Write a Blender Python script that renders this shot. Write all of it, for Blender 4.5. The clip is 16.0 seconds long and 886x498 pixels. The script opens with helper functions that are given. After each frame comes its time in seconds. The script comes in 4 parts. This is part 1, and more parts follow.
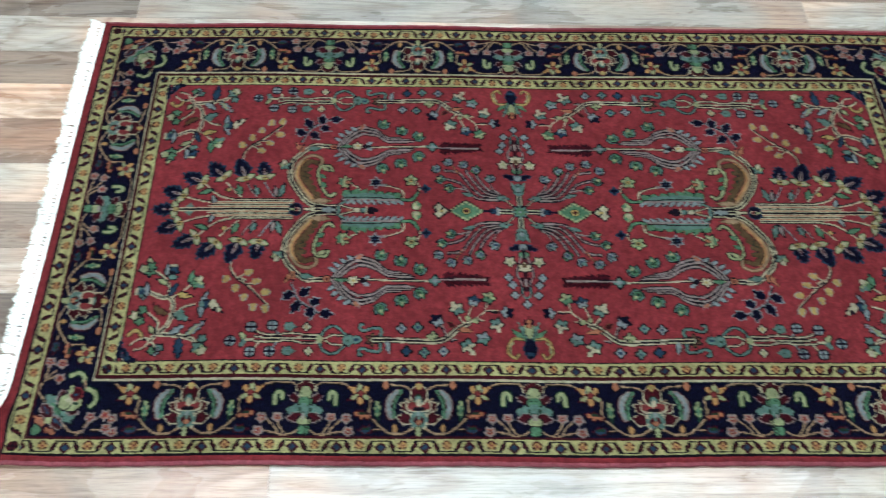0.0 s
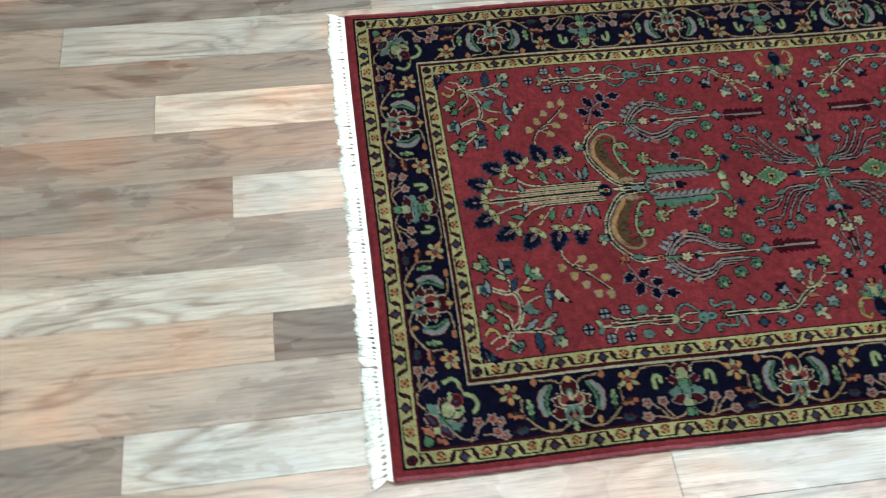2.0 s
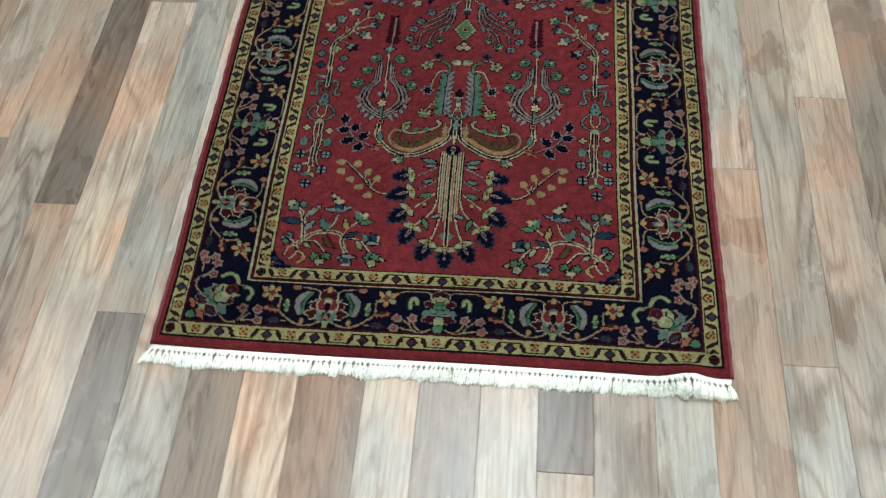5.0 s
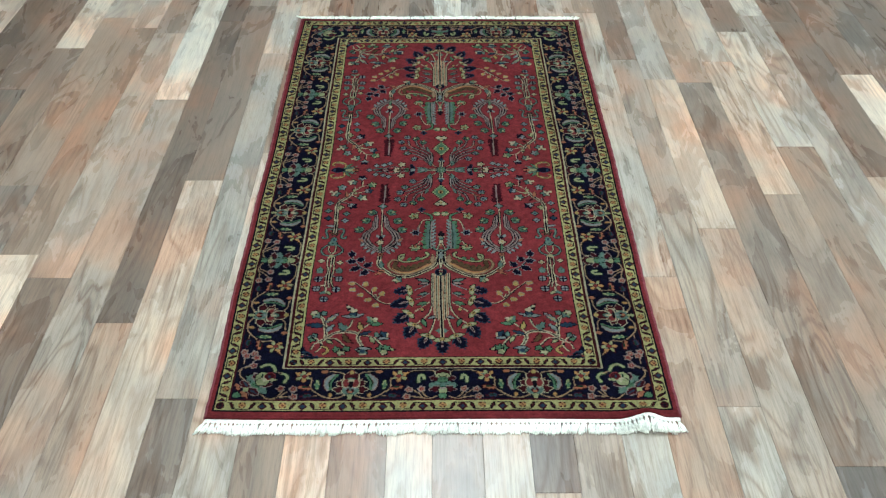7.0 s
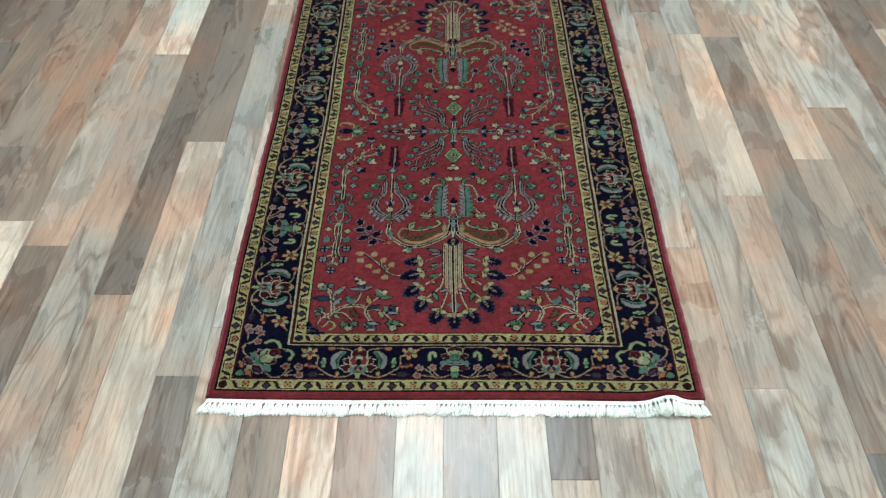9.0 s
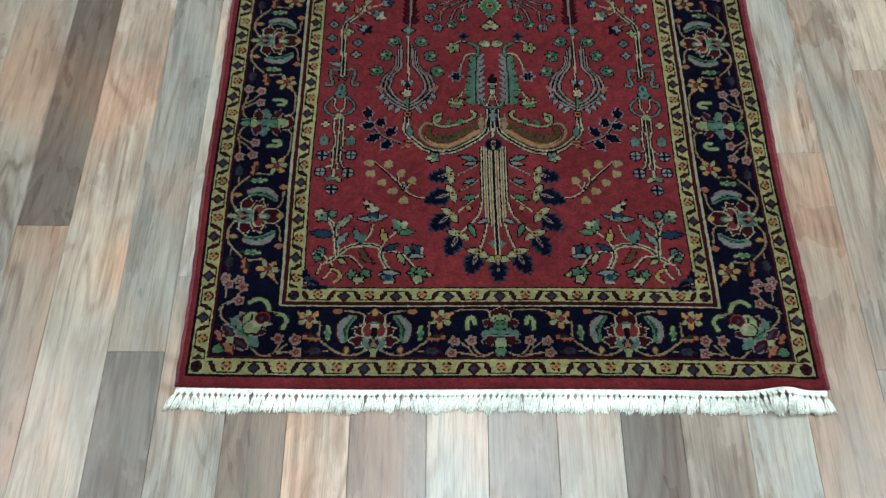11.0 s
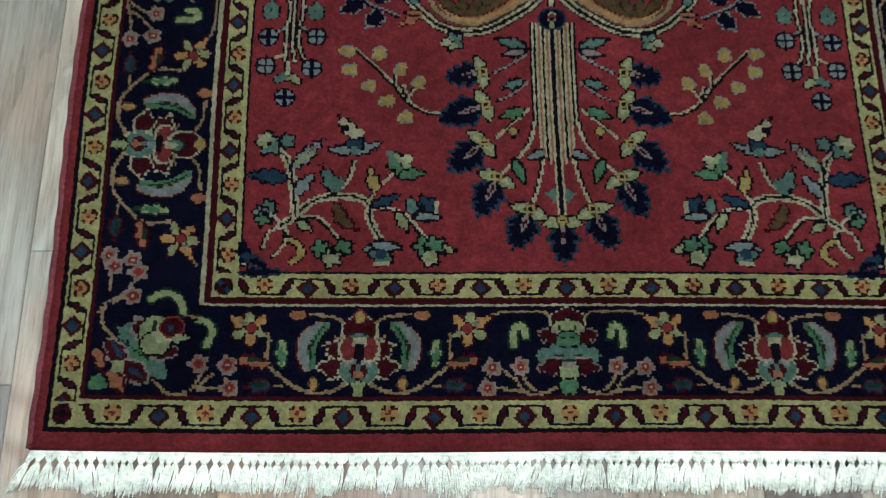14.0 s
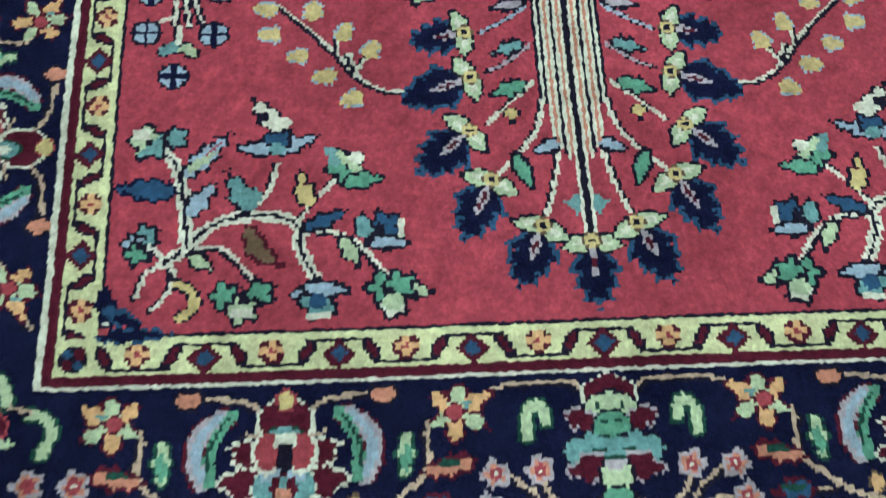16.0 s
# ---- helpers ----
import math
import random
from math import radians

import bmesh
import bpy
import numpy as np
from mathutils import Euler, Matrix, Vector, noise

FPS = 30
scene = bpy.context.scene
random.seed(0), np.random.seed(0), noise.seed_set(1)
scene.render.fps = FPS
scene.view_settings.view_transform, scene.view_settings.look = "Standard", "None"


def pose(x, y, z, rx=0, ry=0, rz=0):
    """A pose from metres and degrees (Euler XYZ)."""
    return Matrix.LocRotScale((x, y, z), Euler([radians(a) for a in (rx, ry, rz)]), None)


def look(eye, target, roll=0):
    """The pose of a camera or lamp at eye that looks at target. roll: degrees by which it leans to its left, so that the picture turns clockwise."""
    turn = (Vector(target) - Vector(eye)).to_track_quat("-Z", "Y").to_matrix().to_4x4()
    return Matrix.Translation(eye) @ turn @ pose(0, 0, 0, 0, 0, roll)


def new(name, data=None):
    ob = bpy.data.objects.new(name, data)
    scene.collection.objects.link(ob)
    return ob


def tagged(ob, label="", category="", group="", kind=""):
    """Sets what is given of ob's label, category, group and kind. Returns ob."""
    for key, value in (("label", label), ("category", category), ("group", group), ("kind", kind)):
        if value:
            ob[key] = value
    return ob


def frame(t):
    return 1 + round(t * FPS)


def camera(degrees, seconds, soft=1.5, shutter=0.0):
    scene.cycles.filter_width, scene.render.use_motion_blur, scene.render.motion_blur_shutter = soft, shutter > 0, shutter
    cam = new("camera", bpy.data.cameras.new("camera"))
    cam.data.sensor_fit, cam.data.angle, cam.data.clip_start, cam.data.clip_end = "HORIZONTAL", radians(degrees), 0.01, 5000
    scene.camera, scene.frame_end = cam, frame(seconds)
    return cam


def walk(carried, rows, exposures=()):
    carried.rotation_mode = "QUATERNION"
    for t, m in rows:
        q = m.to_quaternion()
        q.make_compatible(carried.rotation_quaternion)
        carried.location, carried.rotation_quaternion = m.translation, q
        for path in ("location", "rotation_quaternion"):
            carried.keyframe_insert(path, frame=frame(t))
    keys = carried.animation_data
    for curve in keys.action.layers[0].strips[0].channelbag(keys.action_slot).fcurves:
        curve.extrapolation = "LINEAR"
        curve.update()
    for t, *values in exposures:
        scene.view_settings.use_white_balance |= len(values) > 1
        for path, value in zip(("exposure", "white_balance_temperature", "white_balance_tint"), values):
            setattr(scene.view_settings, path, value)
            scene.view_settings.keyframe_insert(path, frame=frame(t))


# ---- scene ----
cam = camera(53.6, 16.0, soft=1.25, shutter=0.5)
PATH = [
    (0, (0.851, -0.202, 1.252), (-0.205, -0.12, -0.444), 4.1),
    (0.5, (0.822, -0.328, 1.259), (-0.21, -0.282, -0.453), 3.3),
    (1, (0.835, -0.514, 1.243), (-0.224, -0.362, -0.447), 5.8),
    (1.5, (0.857, -0.689, 1.244), (-0.199, -0.512, -0.446), 4.1),
    (2, (0.775, -0.823, 1.209), (-0.22, -0.614, -0.513), 4.8),
    (2.5, (0.66, -0.929, 1.202), (-0.246, -0.597, -0.55), 2.4),
    (3, (0.606, -1.062, 1.181), (-0.213, -0.46, -0.542), 6.1),
    (3.2, (0.588, -1.134, 1.187), (-0.193, -0.451, -0.523), 4.6),
    (5.3, (0.02, -1.375, 1.228), (-0.034, -0.294, -0.454), -2.1),
    (5.5, (-0.017, -1.414, 1.234), (-0.029, -0.288, -0.419), -0.7),
    (6, (-0.035, -1.556, 1.257), (-0.017, -0.239, -0.248), 0.8),
    (6.5, (-0.002, -1.74, 1.279), (-0.012, -0.309, -0.117), 0.2),
    (7, (-0.012, -1.82, 1.302), (0.004, -0.303, -0.001), 0.4),
    (7.5, (-0.009, -1.837, 1.304), (0.001, -0.317, 0.004), 0.1),
    (8, (-0.003, -1.827, 1.302), (0.0, -0.317, -0.009), -0.0),
    (8.5, (-0.003, -1.797, 1.297), (-0.003, -0.313, -0.044), -0.1),
    (9, (-0.016, -1.72, 1.282), (-0.023, -0.288, -0.114), 0.1),
    (9.5, (-0.051, -1.61, 1.263), (-0.045, -0.263, -0.214), -0.3),
    (10, (-0.062, -1.498, 1.228), (-0.076, -0.262, -0.345), -0.5),
    (10.2, (-0.047, -1.435, 1.211), (-0.103, -0.257, -0.405), -1.2),
    (12.3, (-0.17, -0.951, 0.986), (-0.027, -0.248, -0.881), 9.3),
    (12.5, (-0.158, -0.934, 0.957), (-0.059, -0.249, -0.92), 7.8),
    (13, (-0.138, -0.903, 0.872), (-0.072, -0.236, -1.013), 5.8),
    (13.5, (-0.125, -0.873, 0.799), (-0.082, -0.25, -1.101), 4.0),
    (14, (-0.122, -0.846, 0.739), (-0.077, -0.259, -1.172), 4.6),
    (14.5, (-0.124, -0.82, 0.659), (-0.081, -0.262, -1.261), 4.7),
    (15, (-0.114, -0.801, 0.587), (-0.075, -0.246, -1.334), 4.0),
    (15.5, (-0.113, -0.786, 0.53), (-0.058, -0.209, -1.384), 4.6),
    (16, (-0.105, -0.777, 0.485), (-0.033, -0.071, -1.385), 3.9),
]
EXPOSURES = [  # seconds, stops, kelvin, tint
    (0, 0.2, 6350, 15), (1, 0.1, 6600, 14), (2, 0.0, 6600, 13), (2.5, -0.22, 6500, 12), (3.2, -0.35, 6450, 12), (5.5, -0.24, 6900, 15), (7, -0.05, 6550, 11), (9.5, -0.1, 6450, 11),
    (12.3, -0.65, 6550, 11), (14.5, -0.5, 6650, 11), (15, 0.1, 6550, 10), (15.5, 0.74, 5750, 10), (16, 1.08, 5450, 10),
]
walk(cam, [(t, look(eye, target, roll)) for t, eye, target, roll in PATH], EXPOSURES)

# ---- world and lamps: an unseen closed room under ceiling lights ----
world = bpy.data.worlds.new("world")
scene.world = world
world.use_nodes = True
world.node_tree.nodes["Background"].inputs[0].default_value = (0.8, 0.85, 0.9, 1)
world.node_tree.nodes["Background"].inputs[1].default_value = 0.05
LAMP_GLOW = 17.0
# first two set from glare on the floor; the other five are added fill
LAMPS = [(0.06, -0.6, 0.8, 1.7), (0.06, 1.1, 0.8, 1.2), (1.9, -0.5, 0.46, 1.2), (-1.9, -0.3, 0.46, 1.2), (1.9, -2.4, 0.46, 1.2), (2.9, -2.4, 0.46, 1.2), (2.9, -0.5, 0.46, 1.2)]
ROOM_X, ROOM_Y0, ROOM_Y1, CEIL = 3.6, -3.8, 5.6, 2.75


# ---- materials ----
def nodes_of(name):
    m = bpy.data.materials.new(name)
    m.use_nodes = True
    t = m.node_tree
    return m, t, t.nodes["Principled BSDF"]


def add(t, kind, **values):
    n = t.nodes.new(kind)
    for k, v in values.items():
        n.inputs[k.replace("_", " ")].default_value = v
    return n


def math_node(t, op, a, b):
    n = t.nodes.new("ShaderNodeMath")
    n.operation = op
    for i, v in enumerate((a, b)):
        if hasattr(v, "is_linked"):
            t.links.new(v, n.inputs[i])
        else:
            n.inputs[i].default_value = v
    return n.outputs[0]


def ramp(t, fac, stops):
    n = t.nodes.new("ShaderNodeValToRGB")
    e = n.color_ramp.elements
    while len(e) < len(stops):
        e.new(0.5)
    for i, (p, c) in enumerate(stops):
        e[i].position, e[i].color = p, (*c, 1)
    t.links.new(fac, n.inputs[0])
    return n.outputs[0]


def mix_rgb(t, kind, fac, a, b):
    n = t.nodes.new("ShaderNodeMix")
    n.data_type, n.blend_type = "RGBA", kind
    for i, v in ((0, fac), (6, a), (7, b)):
        if hasattr(v, "is_linked"):
            t.links.new(v, n.inputs[i])
        else:
            n.inputs[i].default_value = v if i == 0 else (*v, 1)
    return n.outputs[2]


def wool(name, rgb, fleck=0.22):
    """Dyed wool pile: every knot a little lighter or darker, with slow abrash across the weave."""
    m, t, p = nodes_of(name)
    co = t.nodes.new("ShaderNodeTexCoord").outputs["Object"]
    knot = add(t, "ShaderNodeTexVoronoi", Scale=430.0)
    slow = add(t, "ShaderNodeTexNoise", Scale=9.0, Detail=3.0)
    fine = add(t, "ShaderNodeTexNoise", Scale=900.0, Detail=2.0)
    mid = add(t, "ShaderNodeTexNoise", Scale=75.0, Detail=4.0, Roughness=0.7)
    for n in (knot, slow, fine, mid):
        t.links.new(co, n.inputs["Vector"])
    grey = t.nodes.new("ShaderNodeSeparateColor")
    t.links.new(knot.outputs["Color"], grey.inputs[0])
    v = math_node(t, "MULTIPLY_ADD", grey.outputs[0], fleck)
    v.node.inputs[2].default_value = 1 - fleck / 2
    s = math_node(t, "MULTIPLY_ADD", slow.outputs["Fac"], 0.8)
    s.node.inputs[2].default_value = 0.6
    w = math_node(t, "MULTIPLY_ADD", mid.outputs["Fac"], 1.3)
    w.node.inputs[2].default_value = 0.35
    tuft = add(t, "ShaderNodeTexNoise", Scale=260.0, Detail=2.0, Roughness=0.6)
    t.links.new(co, tuft.inputs["Vector"])
    x = math_node(t, "MULTIPLY_ADD", tuft.outputs["Fac"], 0.7)
    x.node.inputs[2].default_value = 0.65
    v = math_node(t, "MULTIPLY", math_node(t, "MULTIPLY", v, s), math_node(t, "MULTIPLY", w, x))
    hsv = add(t, "ShaderNodeHueSaturation", Color=(*rgb, 1))
    t.links.new(v, hsv.inputs["Value"])
    t.links.new(hsv.outputs[0], p.inputs["Base Color"])
    p.inputs["Roughness"].default_value = 0.85
    p.inputs["Specular IOR Level"].default_value = 0.01
    p.inputs["Sheen Weight"].default_value = 0.008
    p.inputs["Sheen Roughness"].default_value = 0.45
    p.inputs["Sheen Tint"].default_value = (*[min(1, c * 2 + 0.15) for c in rgb], 1)
    h = math_node(t, "ADD", knot.outputs["Distance"], math_node(t, "MULTIPLY", fine.outputs["Fac"], 0.8))
    b = add(t, "ShaderNodeBump", Strength=0.55, Distance=0.0012)
    t.links.new(h, b.inputs["Height"])
    t.links.new(b.outputs[0], p.inputs["Normal"])
    return m


# dyes of the carpet
DYES = dict(
    R=("rose_red", (0.0840, 0.0120, 0.0136)), N=("navy", (0.0019, 0.0020, 0.0060)), K=("black_brown", (0.0034, 0.0026, 0.0043)),
    M=("maroon", (0.0195, 0.0022, 0.0040)), Y=("straw_yellow", (0.1480, 0.1350, 0.0600)), C=("cream", (0.1560, 0.1390, 0.0900)),
    O=("gold_orange", (0.1553, 0.0834, 0.0316)), G=("leaf_green", (0.0299, 0.0661, 0.0356)), T=("sea_green", (0.0374, 0.0661, 0.0529)),
    B=("slate_blue", (0.0080, 0.0173, 0.0270)), L=("pale_blue_grey", (0.0777, 0.0892, 0.0863)), S=("salmon", (0.1265, 0.0488, 0.0259)),
    W=("olive_brown", (0.0345, 0.0207, 0.0104)), V=("bottle_green", (0.0046, 0.0138, 0.0080)), P=("brick_red", (0.0747, 0.0121, 0.0121)),
    D=("tan", (0.1150, 0.0760, 0.0440)), F=("pale_green", (0.1064, 0.1151, 0.0575)), H=("blush_grey", (0.0949, 0.0747, 0.0661)), U=("bright_gold", (0.1380, 0.1006, 0.0345)),
)
CODES = list(DYES)
CODE = {c: i for i, c in enumerate(CODES)}
WOOLS = [wool("wool_" + n, rgb) for n, rgb in DYES.values()]
# selvedge rose: light caught on the fuzz is put into the colour
lit_edge = wool("wool_lit_edge_rose", (0.14, 0.036, 0.044))
cotton = wool("white_cotton", (0.87, 0.87, 0.77), 0.10)


def wood_material(name="laminate_board", kind="OBJECT"):
    """Printed laminate board: each one picks a tone by chance, with long grain, cathedral figure, knots and a satin coat."""
    m, t, p = nodes_of(name)
    info = t.nodes.new("ShaderNodeObjectInfo")
    co = t.nodes.new("ShaderNodeTexCoord").outputs["Object"]
    shift = t.nodes.new("ShaderNodeVectorMath")
    shift.operation = "MULTIPLY_ADD"
    comb = t.nodes.new("ShaderNodeCombineXYZ")
    for i in range(3):
        t.links.new(info.outputs["Random"], comb.inputs[i])
    t.links.new(comb.outputs[0], shift.inputs[0])
    shift.inputs[1].default_value = (37.0, 91.0, 13.0)
    t.links.new(co, shift.inputs[2])

    def stretched(x, y):
        n = t.nodes.new("ShaderNodeVectorMath")
        n.operation = "MULTIPLY"
        t.links.new(shift.outputs[0], n.inputs[0])
        n.inputs[1].default_value = (x, y, 1)
        return n.outputs[0]

    def noise_at(vec, **kw):
        n = add(t, "ShaderNodeTexNoise", **kw)
        t.links.new(vec, n.inputs["Vector"])
        return n.outputs["Fac"]

    tone = t.nodes.new("ShaderNodeAttribute")
    tone.attribute_type, tone.attribute_name = kind, "tone"
    warm = t.nodes.new("ShaderNodeAttribute")
    warm.attribute_type, warm.attribute_name = kind, "warm"
    light = ramp(t, tone.outputs["Fac"], [(0.0, (0.070, 0.052, 0.044)), (0.35, (0.205, 0.160, 0.130)), (0.65, (0.375, 0.315, 0.262)), (1.0, (0.60, 0.535, 0.45))])
    red = mix_rgb(t, "MULTIPLY", 1.0, light, (1.13, 0.955, 0.84))
    grey = mix_rgb(t, "MULTIPLY", 1.0, light, (0.93, 1.0, 1.04))
    base = mix_rgb(t, "MIX", warm.outputs["Fac"], grey, red)
    blotch = noise_at(stretched(5.0, 3.4), Scale=1.0, Detail=3.0, Roughness=0.55)
    # cathedral figure: bands of a distorted slow field
    field = noise_at(stretched(8.5, 1.5), Scale=1.0, Detail=2.0, Roughness=0.42, Distortion=0.7)
    rings = math_node(t, "SINE", math_node(t, "MULTIPLY", field, 72.0), 0.0)
    fig = math_node(t, "MULTIPLY_ADD", rings, 0.5)
    fig.node.inputs[2].default_value = 0.5
    grain = noise_at(stretched(190.0, 4.0), Scale=1.0, Detail=5.0, Roughness=0.7)
    pores = noise_at(stretched(520.0, 30.0), Scale=1.0, Detail=2.0, Roughness=0.6)
    cloud = noise_at(stretched(13.0, 3.6), Scale=1.0, Detail=4.0, Roughness=0.6, Distortion=0.8)
    patch = noise_at(stretched(7.0, 1.9), Scale=1.0, Detail=1.0, Roughness=0.5)
    amount = ramp(t, patch, [(0.42, (0.12, 0.12, 0.12)), (0.62, (1.0, 1.0, 1.0))])
    c = mix_rgb(t, "MULTIPLY", amount, base, ramp(t, fig, [(0.0, (0.72, 0.63, 0.58)), (0.22, (0.90, 0.87, 0.85)), (0.5, (1.04, 1.03, 1.02)), (1.0, (1.13, 1.12, 1.10))]))
    c = mix_rgb(t, "MULTIPLY", 0.8, c, ramp(t, grain, [(0.3, (0.54, 0.49, 0.45)), (0.5, (1.0, 1.0, 1.0)), (0.72, (1.22, 1.2, 1.16))]))
    c = mix_rgb(t, "MULTIPLY", 0.55, c, ramp(t, cloud, [(0.26, (0.46, 0.45, 0.46)), (0.5, (1.0, 1.0, 1.0)), (0.74, (1.42, 1.36, 1.25))]))
    c = mix_rgb(t, "MULTIPLY", 0.5, c, ramp(t, blotch, [(0.34, (1.32, 0.86, 0.66)), (0.5, (1.0, 1.0, 1.0)), (0.66, (0.76, 0.88, 0.96))]))
    c = mix_rgb(t, "MULTIPLY", 0.5, c, ramp(t, pores, [(0.35, (0.6, 0.56, 0.52)), (0.5, (1.0, 1.0, 1.0)), (1.0, (1.05, 1.05, 1.05))]))
    t.links.new(c, p.inputs["Base Color"])
    r = math_node(t, "MULTIPLY_ADD", cloud, 0.16)
    r.node.inputs[2].default_value = 0.20
    t.links.new(r, p.inputs["Roughness"])
    p.inputs["Specular IOR Level"].default_value = 0.5
    b = add(t, "ShaderNodeBump", Strength=0.16, Distance=0.0006)
    t.links.new(math_node(t, "ADD", grain, math_node(t, "MULTIPLY", pores, 0.9)), b.inputs["Height"])
    t.links.new(b.outputs[0], p.inputs["Normal"])
    return m


def plain(name, rgb, rough, scale=30.0):
    m, t, p = nodes_of(name)
    n = add(t, "ShaderNodeTexNoise", Scale=scale, Detail=4.0)
    t.links.new(t.nodes.new("ShaderNodeTexCoord").outputs["Object"], n.inputs["Vector"])
    t.links.new(ramp(t, n.outputs["Fac"], [(0.3, [0.9 * c for c in rgb]), (0.7, rgb)]), p.inputs["Base Color"])
    p.inputs["Roughness"].default_value = rough
    return m


board_mat = wood_material()
far_board_mat = wood_material("laminate_board_far", "GEOMETRY")
under_mat = plain("dark_joint", (0.045, 0.034, 0.028), 0.8)
paint_mat = plain("white_wall_paint", (0.72, 0.72, 0.70), 0.7)
tile_mat = plain("ceiling_tile", (0.78, 0.78, 0.76), 0.85, 90.0)
enamel_mat = plain("white_enamel", (0.8, 0.8, 0.8), 0.4)
glow_mat, gt, gp = nodes_of("lamp_diffuser")
gp.inputs["Emission Color"].default_value = (0.79, 0.975, 1.05, 1)
gp.inputs["Emission Strength"].default_value = LAMP_GLOW


# ---- building helpers ----
def part(name, bm, material, parent=None, label=""):
    me = bpy.data.meshes.new(name)
    bm.to_mesh(me)
    bm.free()
    me.materials.append(material)
    ob = new(name, me)
    if parent:
        ob.parent = parent
    return tagged(ob, label)


def box_bm(x0, x1, y0, y1, z0, z1, bevel=0.0):
    bm = bmesh.new()
    bmesh.ops.create_cube(bm, size=1.0)
    for v in bm.verts:
        v.co = ((x0 + x1) / 2 + v.co.x * (x1 - x0), (y0 + y1) / 2 + v.co.y * (y1 - y0), (z0 + z1) / 2 + v.co.z * (z1 - z0))
    if bevel:
        bmesh.ops.bevel(bm, geom=list(bm.edges), offset=bevel, segments=1, affect="EDGES")
    return bm


# ---- room shell: unseen walls and ceiling, added to close the room round the lamps ----
for nm, b in (("wall_north", (-ROOM_X, ROOM_X, ROOM_Y1, ROOM_Y1 + 0.12)), ("wall_south", (-ROOM_X, ROOM_X, ROOM_Y0 - 0.12, ROOM_Y0)),
              ("wall_east", (ROOM_X, ROOM_X + 0.12, ROOM_Y0 - 0.12, ROOM_Y1 + 0.12)), ("wall_west", (-ROOM_X - 0.12, -ROOM_X, ROOM_Y0 - 0.12, ROOM_Y1 + 0.12))):
    tagged(part(nm, box_bm(*b, -0.02, CEIL), paint_mat), "plain white wall out of view, added to close the room", "wall", kind="structure")
tagged(part("ceiling", box_bm(-ROOM_X - 0.12, ROOM_X + 0.12, ROOM_Y0 - 0.12, ROOM_Y1 + 0.12, CEIL, CEIL + 0.1), tile_mat), "plain white ceiling out of view, with light panels", "ceiling", kind="structure")


def unseen_ceiling_light(x, y, wx, wy):
    e = tagged(new("unseen_ceiling_light"), "unseen white fluorescent ceiling light with glowing diffuser", "lamp", "ceiling lights")
    e.location = (x, y, CEIL)
    bm = bmesh.new()
    for bx in ((-wx / 2 - 0.02, wx / 2 + 0.02, -wy / 2 - 0.02, -wy / 2), (-wx / 2 - 0.02, wx / 2 + 0.02, wy / 2, wy / 2 + 0.02),
               (-wx / 2 - 0.02, -wx / 2, -wy / 2, wy / 2), (wx / 2, wx / 2 + 0.02, -wy / 2, wy / 2)):
        b2 = box_bm(*bx, -0.06, 0.0)
        tmp = bpy.data.meshes.new("tmp")
        b2.to_mesh(tmp)
        b2.free()
        bm.from_mesh(tmp)
        bpy.data.meshes.remove(tmp)
    part("frame", bm, enamel_mat, e)
    part("diffuser", box_bm(-wx / 2 + 0.002, wx / 2 - 0.002, -wy / 2 + 0.002, wy / 2 - 0.002, -0.05, -0.03), glow_mat, e)
    return e


for lx, ly, wx, wy in LAMPS:
    unseen_ceiling_light(lx, ly, wx, wy)

# ---- the carpet's pattern: one quarter, knot by knot, in millimetres from the centre ----
KNOT = 2.0
QA, QB = 222, 407                      # knots in half the width and half the length
EDGE_A, EDGE_B = 431.0, 797.0          # outer edge of the outer guard stripe
MAIN_A, MAIN_B = 404.0, 768.0          # outer edge of the navy border
INNER_A, INNER_B = 311.0, 685.0        # inner edge of the navy border
FIELD_A, FIELD_B = 283.0, 657.0        # edge of the red field
GA, GB = np.meshgrid((np.arange(QA) + 0.5) * KNOT, (np.arange(QB) + 0.5) * KNOT, indexing="ij")
dye = np.full((QA, QB), CODE["R"], np.int16)
zone = np.zeros((QA, QB), np.int16)    # which part of the carpet a knot belongs to
ZONES = ["outer_band", "outer_guard_stripe", "main_border", "inner_guard_stripe", "field",
         "tree_motif", "corner_spray", "border_palmette", "border_rosette", "vase_motif", "centre_medallion", "leaf_scroll", "flower_spray", "border_vine", "cup_motif", "corner_palmette", "lyre_motif"]
ZONE = {z: i for i, z in enumerate(ZONES)}
brush = {"zone": None, "map": None, "keep": None}


def put(mask, c):
    if brush["keep"] is not None:
        mask = mask & brush["keep"]
    dye[mask] = CODE[c]
    if brush["zone"] is not None:
        zone[mask] = brush["zone"]


def placed(pts):
    m = brush["map"]
    return [m(*p) for p in pts] if m else list(pts)


def seg_dist(p, q):
    (x0, y0), (x1, y1) = p, q
    dx, dy = x1 - x0, y1 - y0
    n = dx * dx + dy * dy + 1e-9
    k = np.clip(((GA - x0) * dx + (GB - y0) * dy) / n, 0, 1)
    return np.hypot(GA - x0 - k * dx, GB - y0 - k * dy), k


def smooth(pts, n=5):
    """A Catmull-Rom line through the points."""
    if len(pts) < 3:
        return pts
    p = [pts[0], *pts, pts[-1]]
    out = []
    for i in range(1, len(p) - 2):
        a, b, c, d = (np.array(v, float) for v in p[i - 1:i + 3])
        for j in range(n):
            s = j / n
            out.append(tuple(0.5 * (2 * b + (c - a) * s + (2 * a - 5 * b + 4 * c - d) * s * s + (3 * b - a - 3 * c + d) * s ** 3)))
    return out + [pts[-1]]


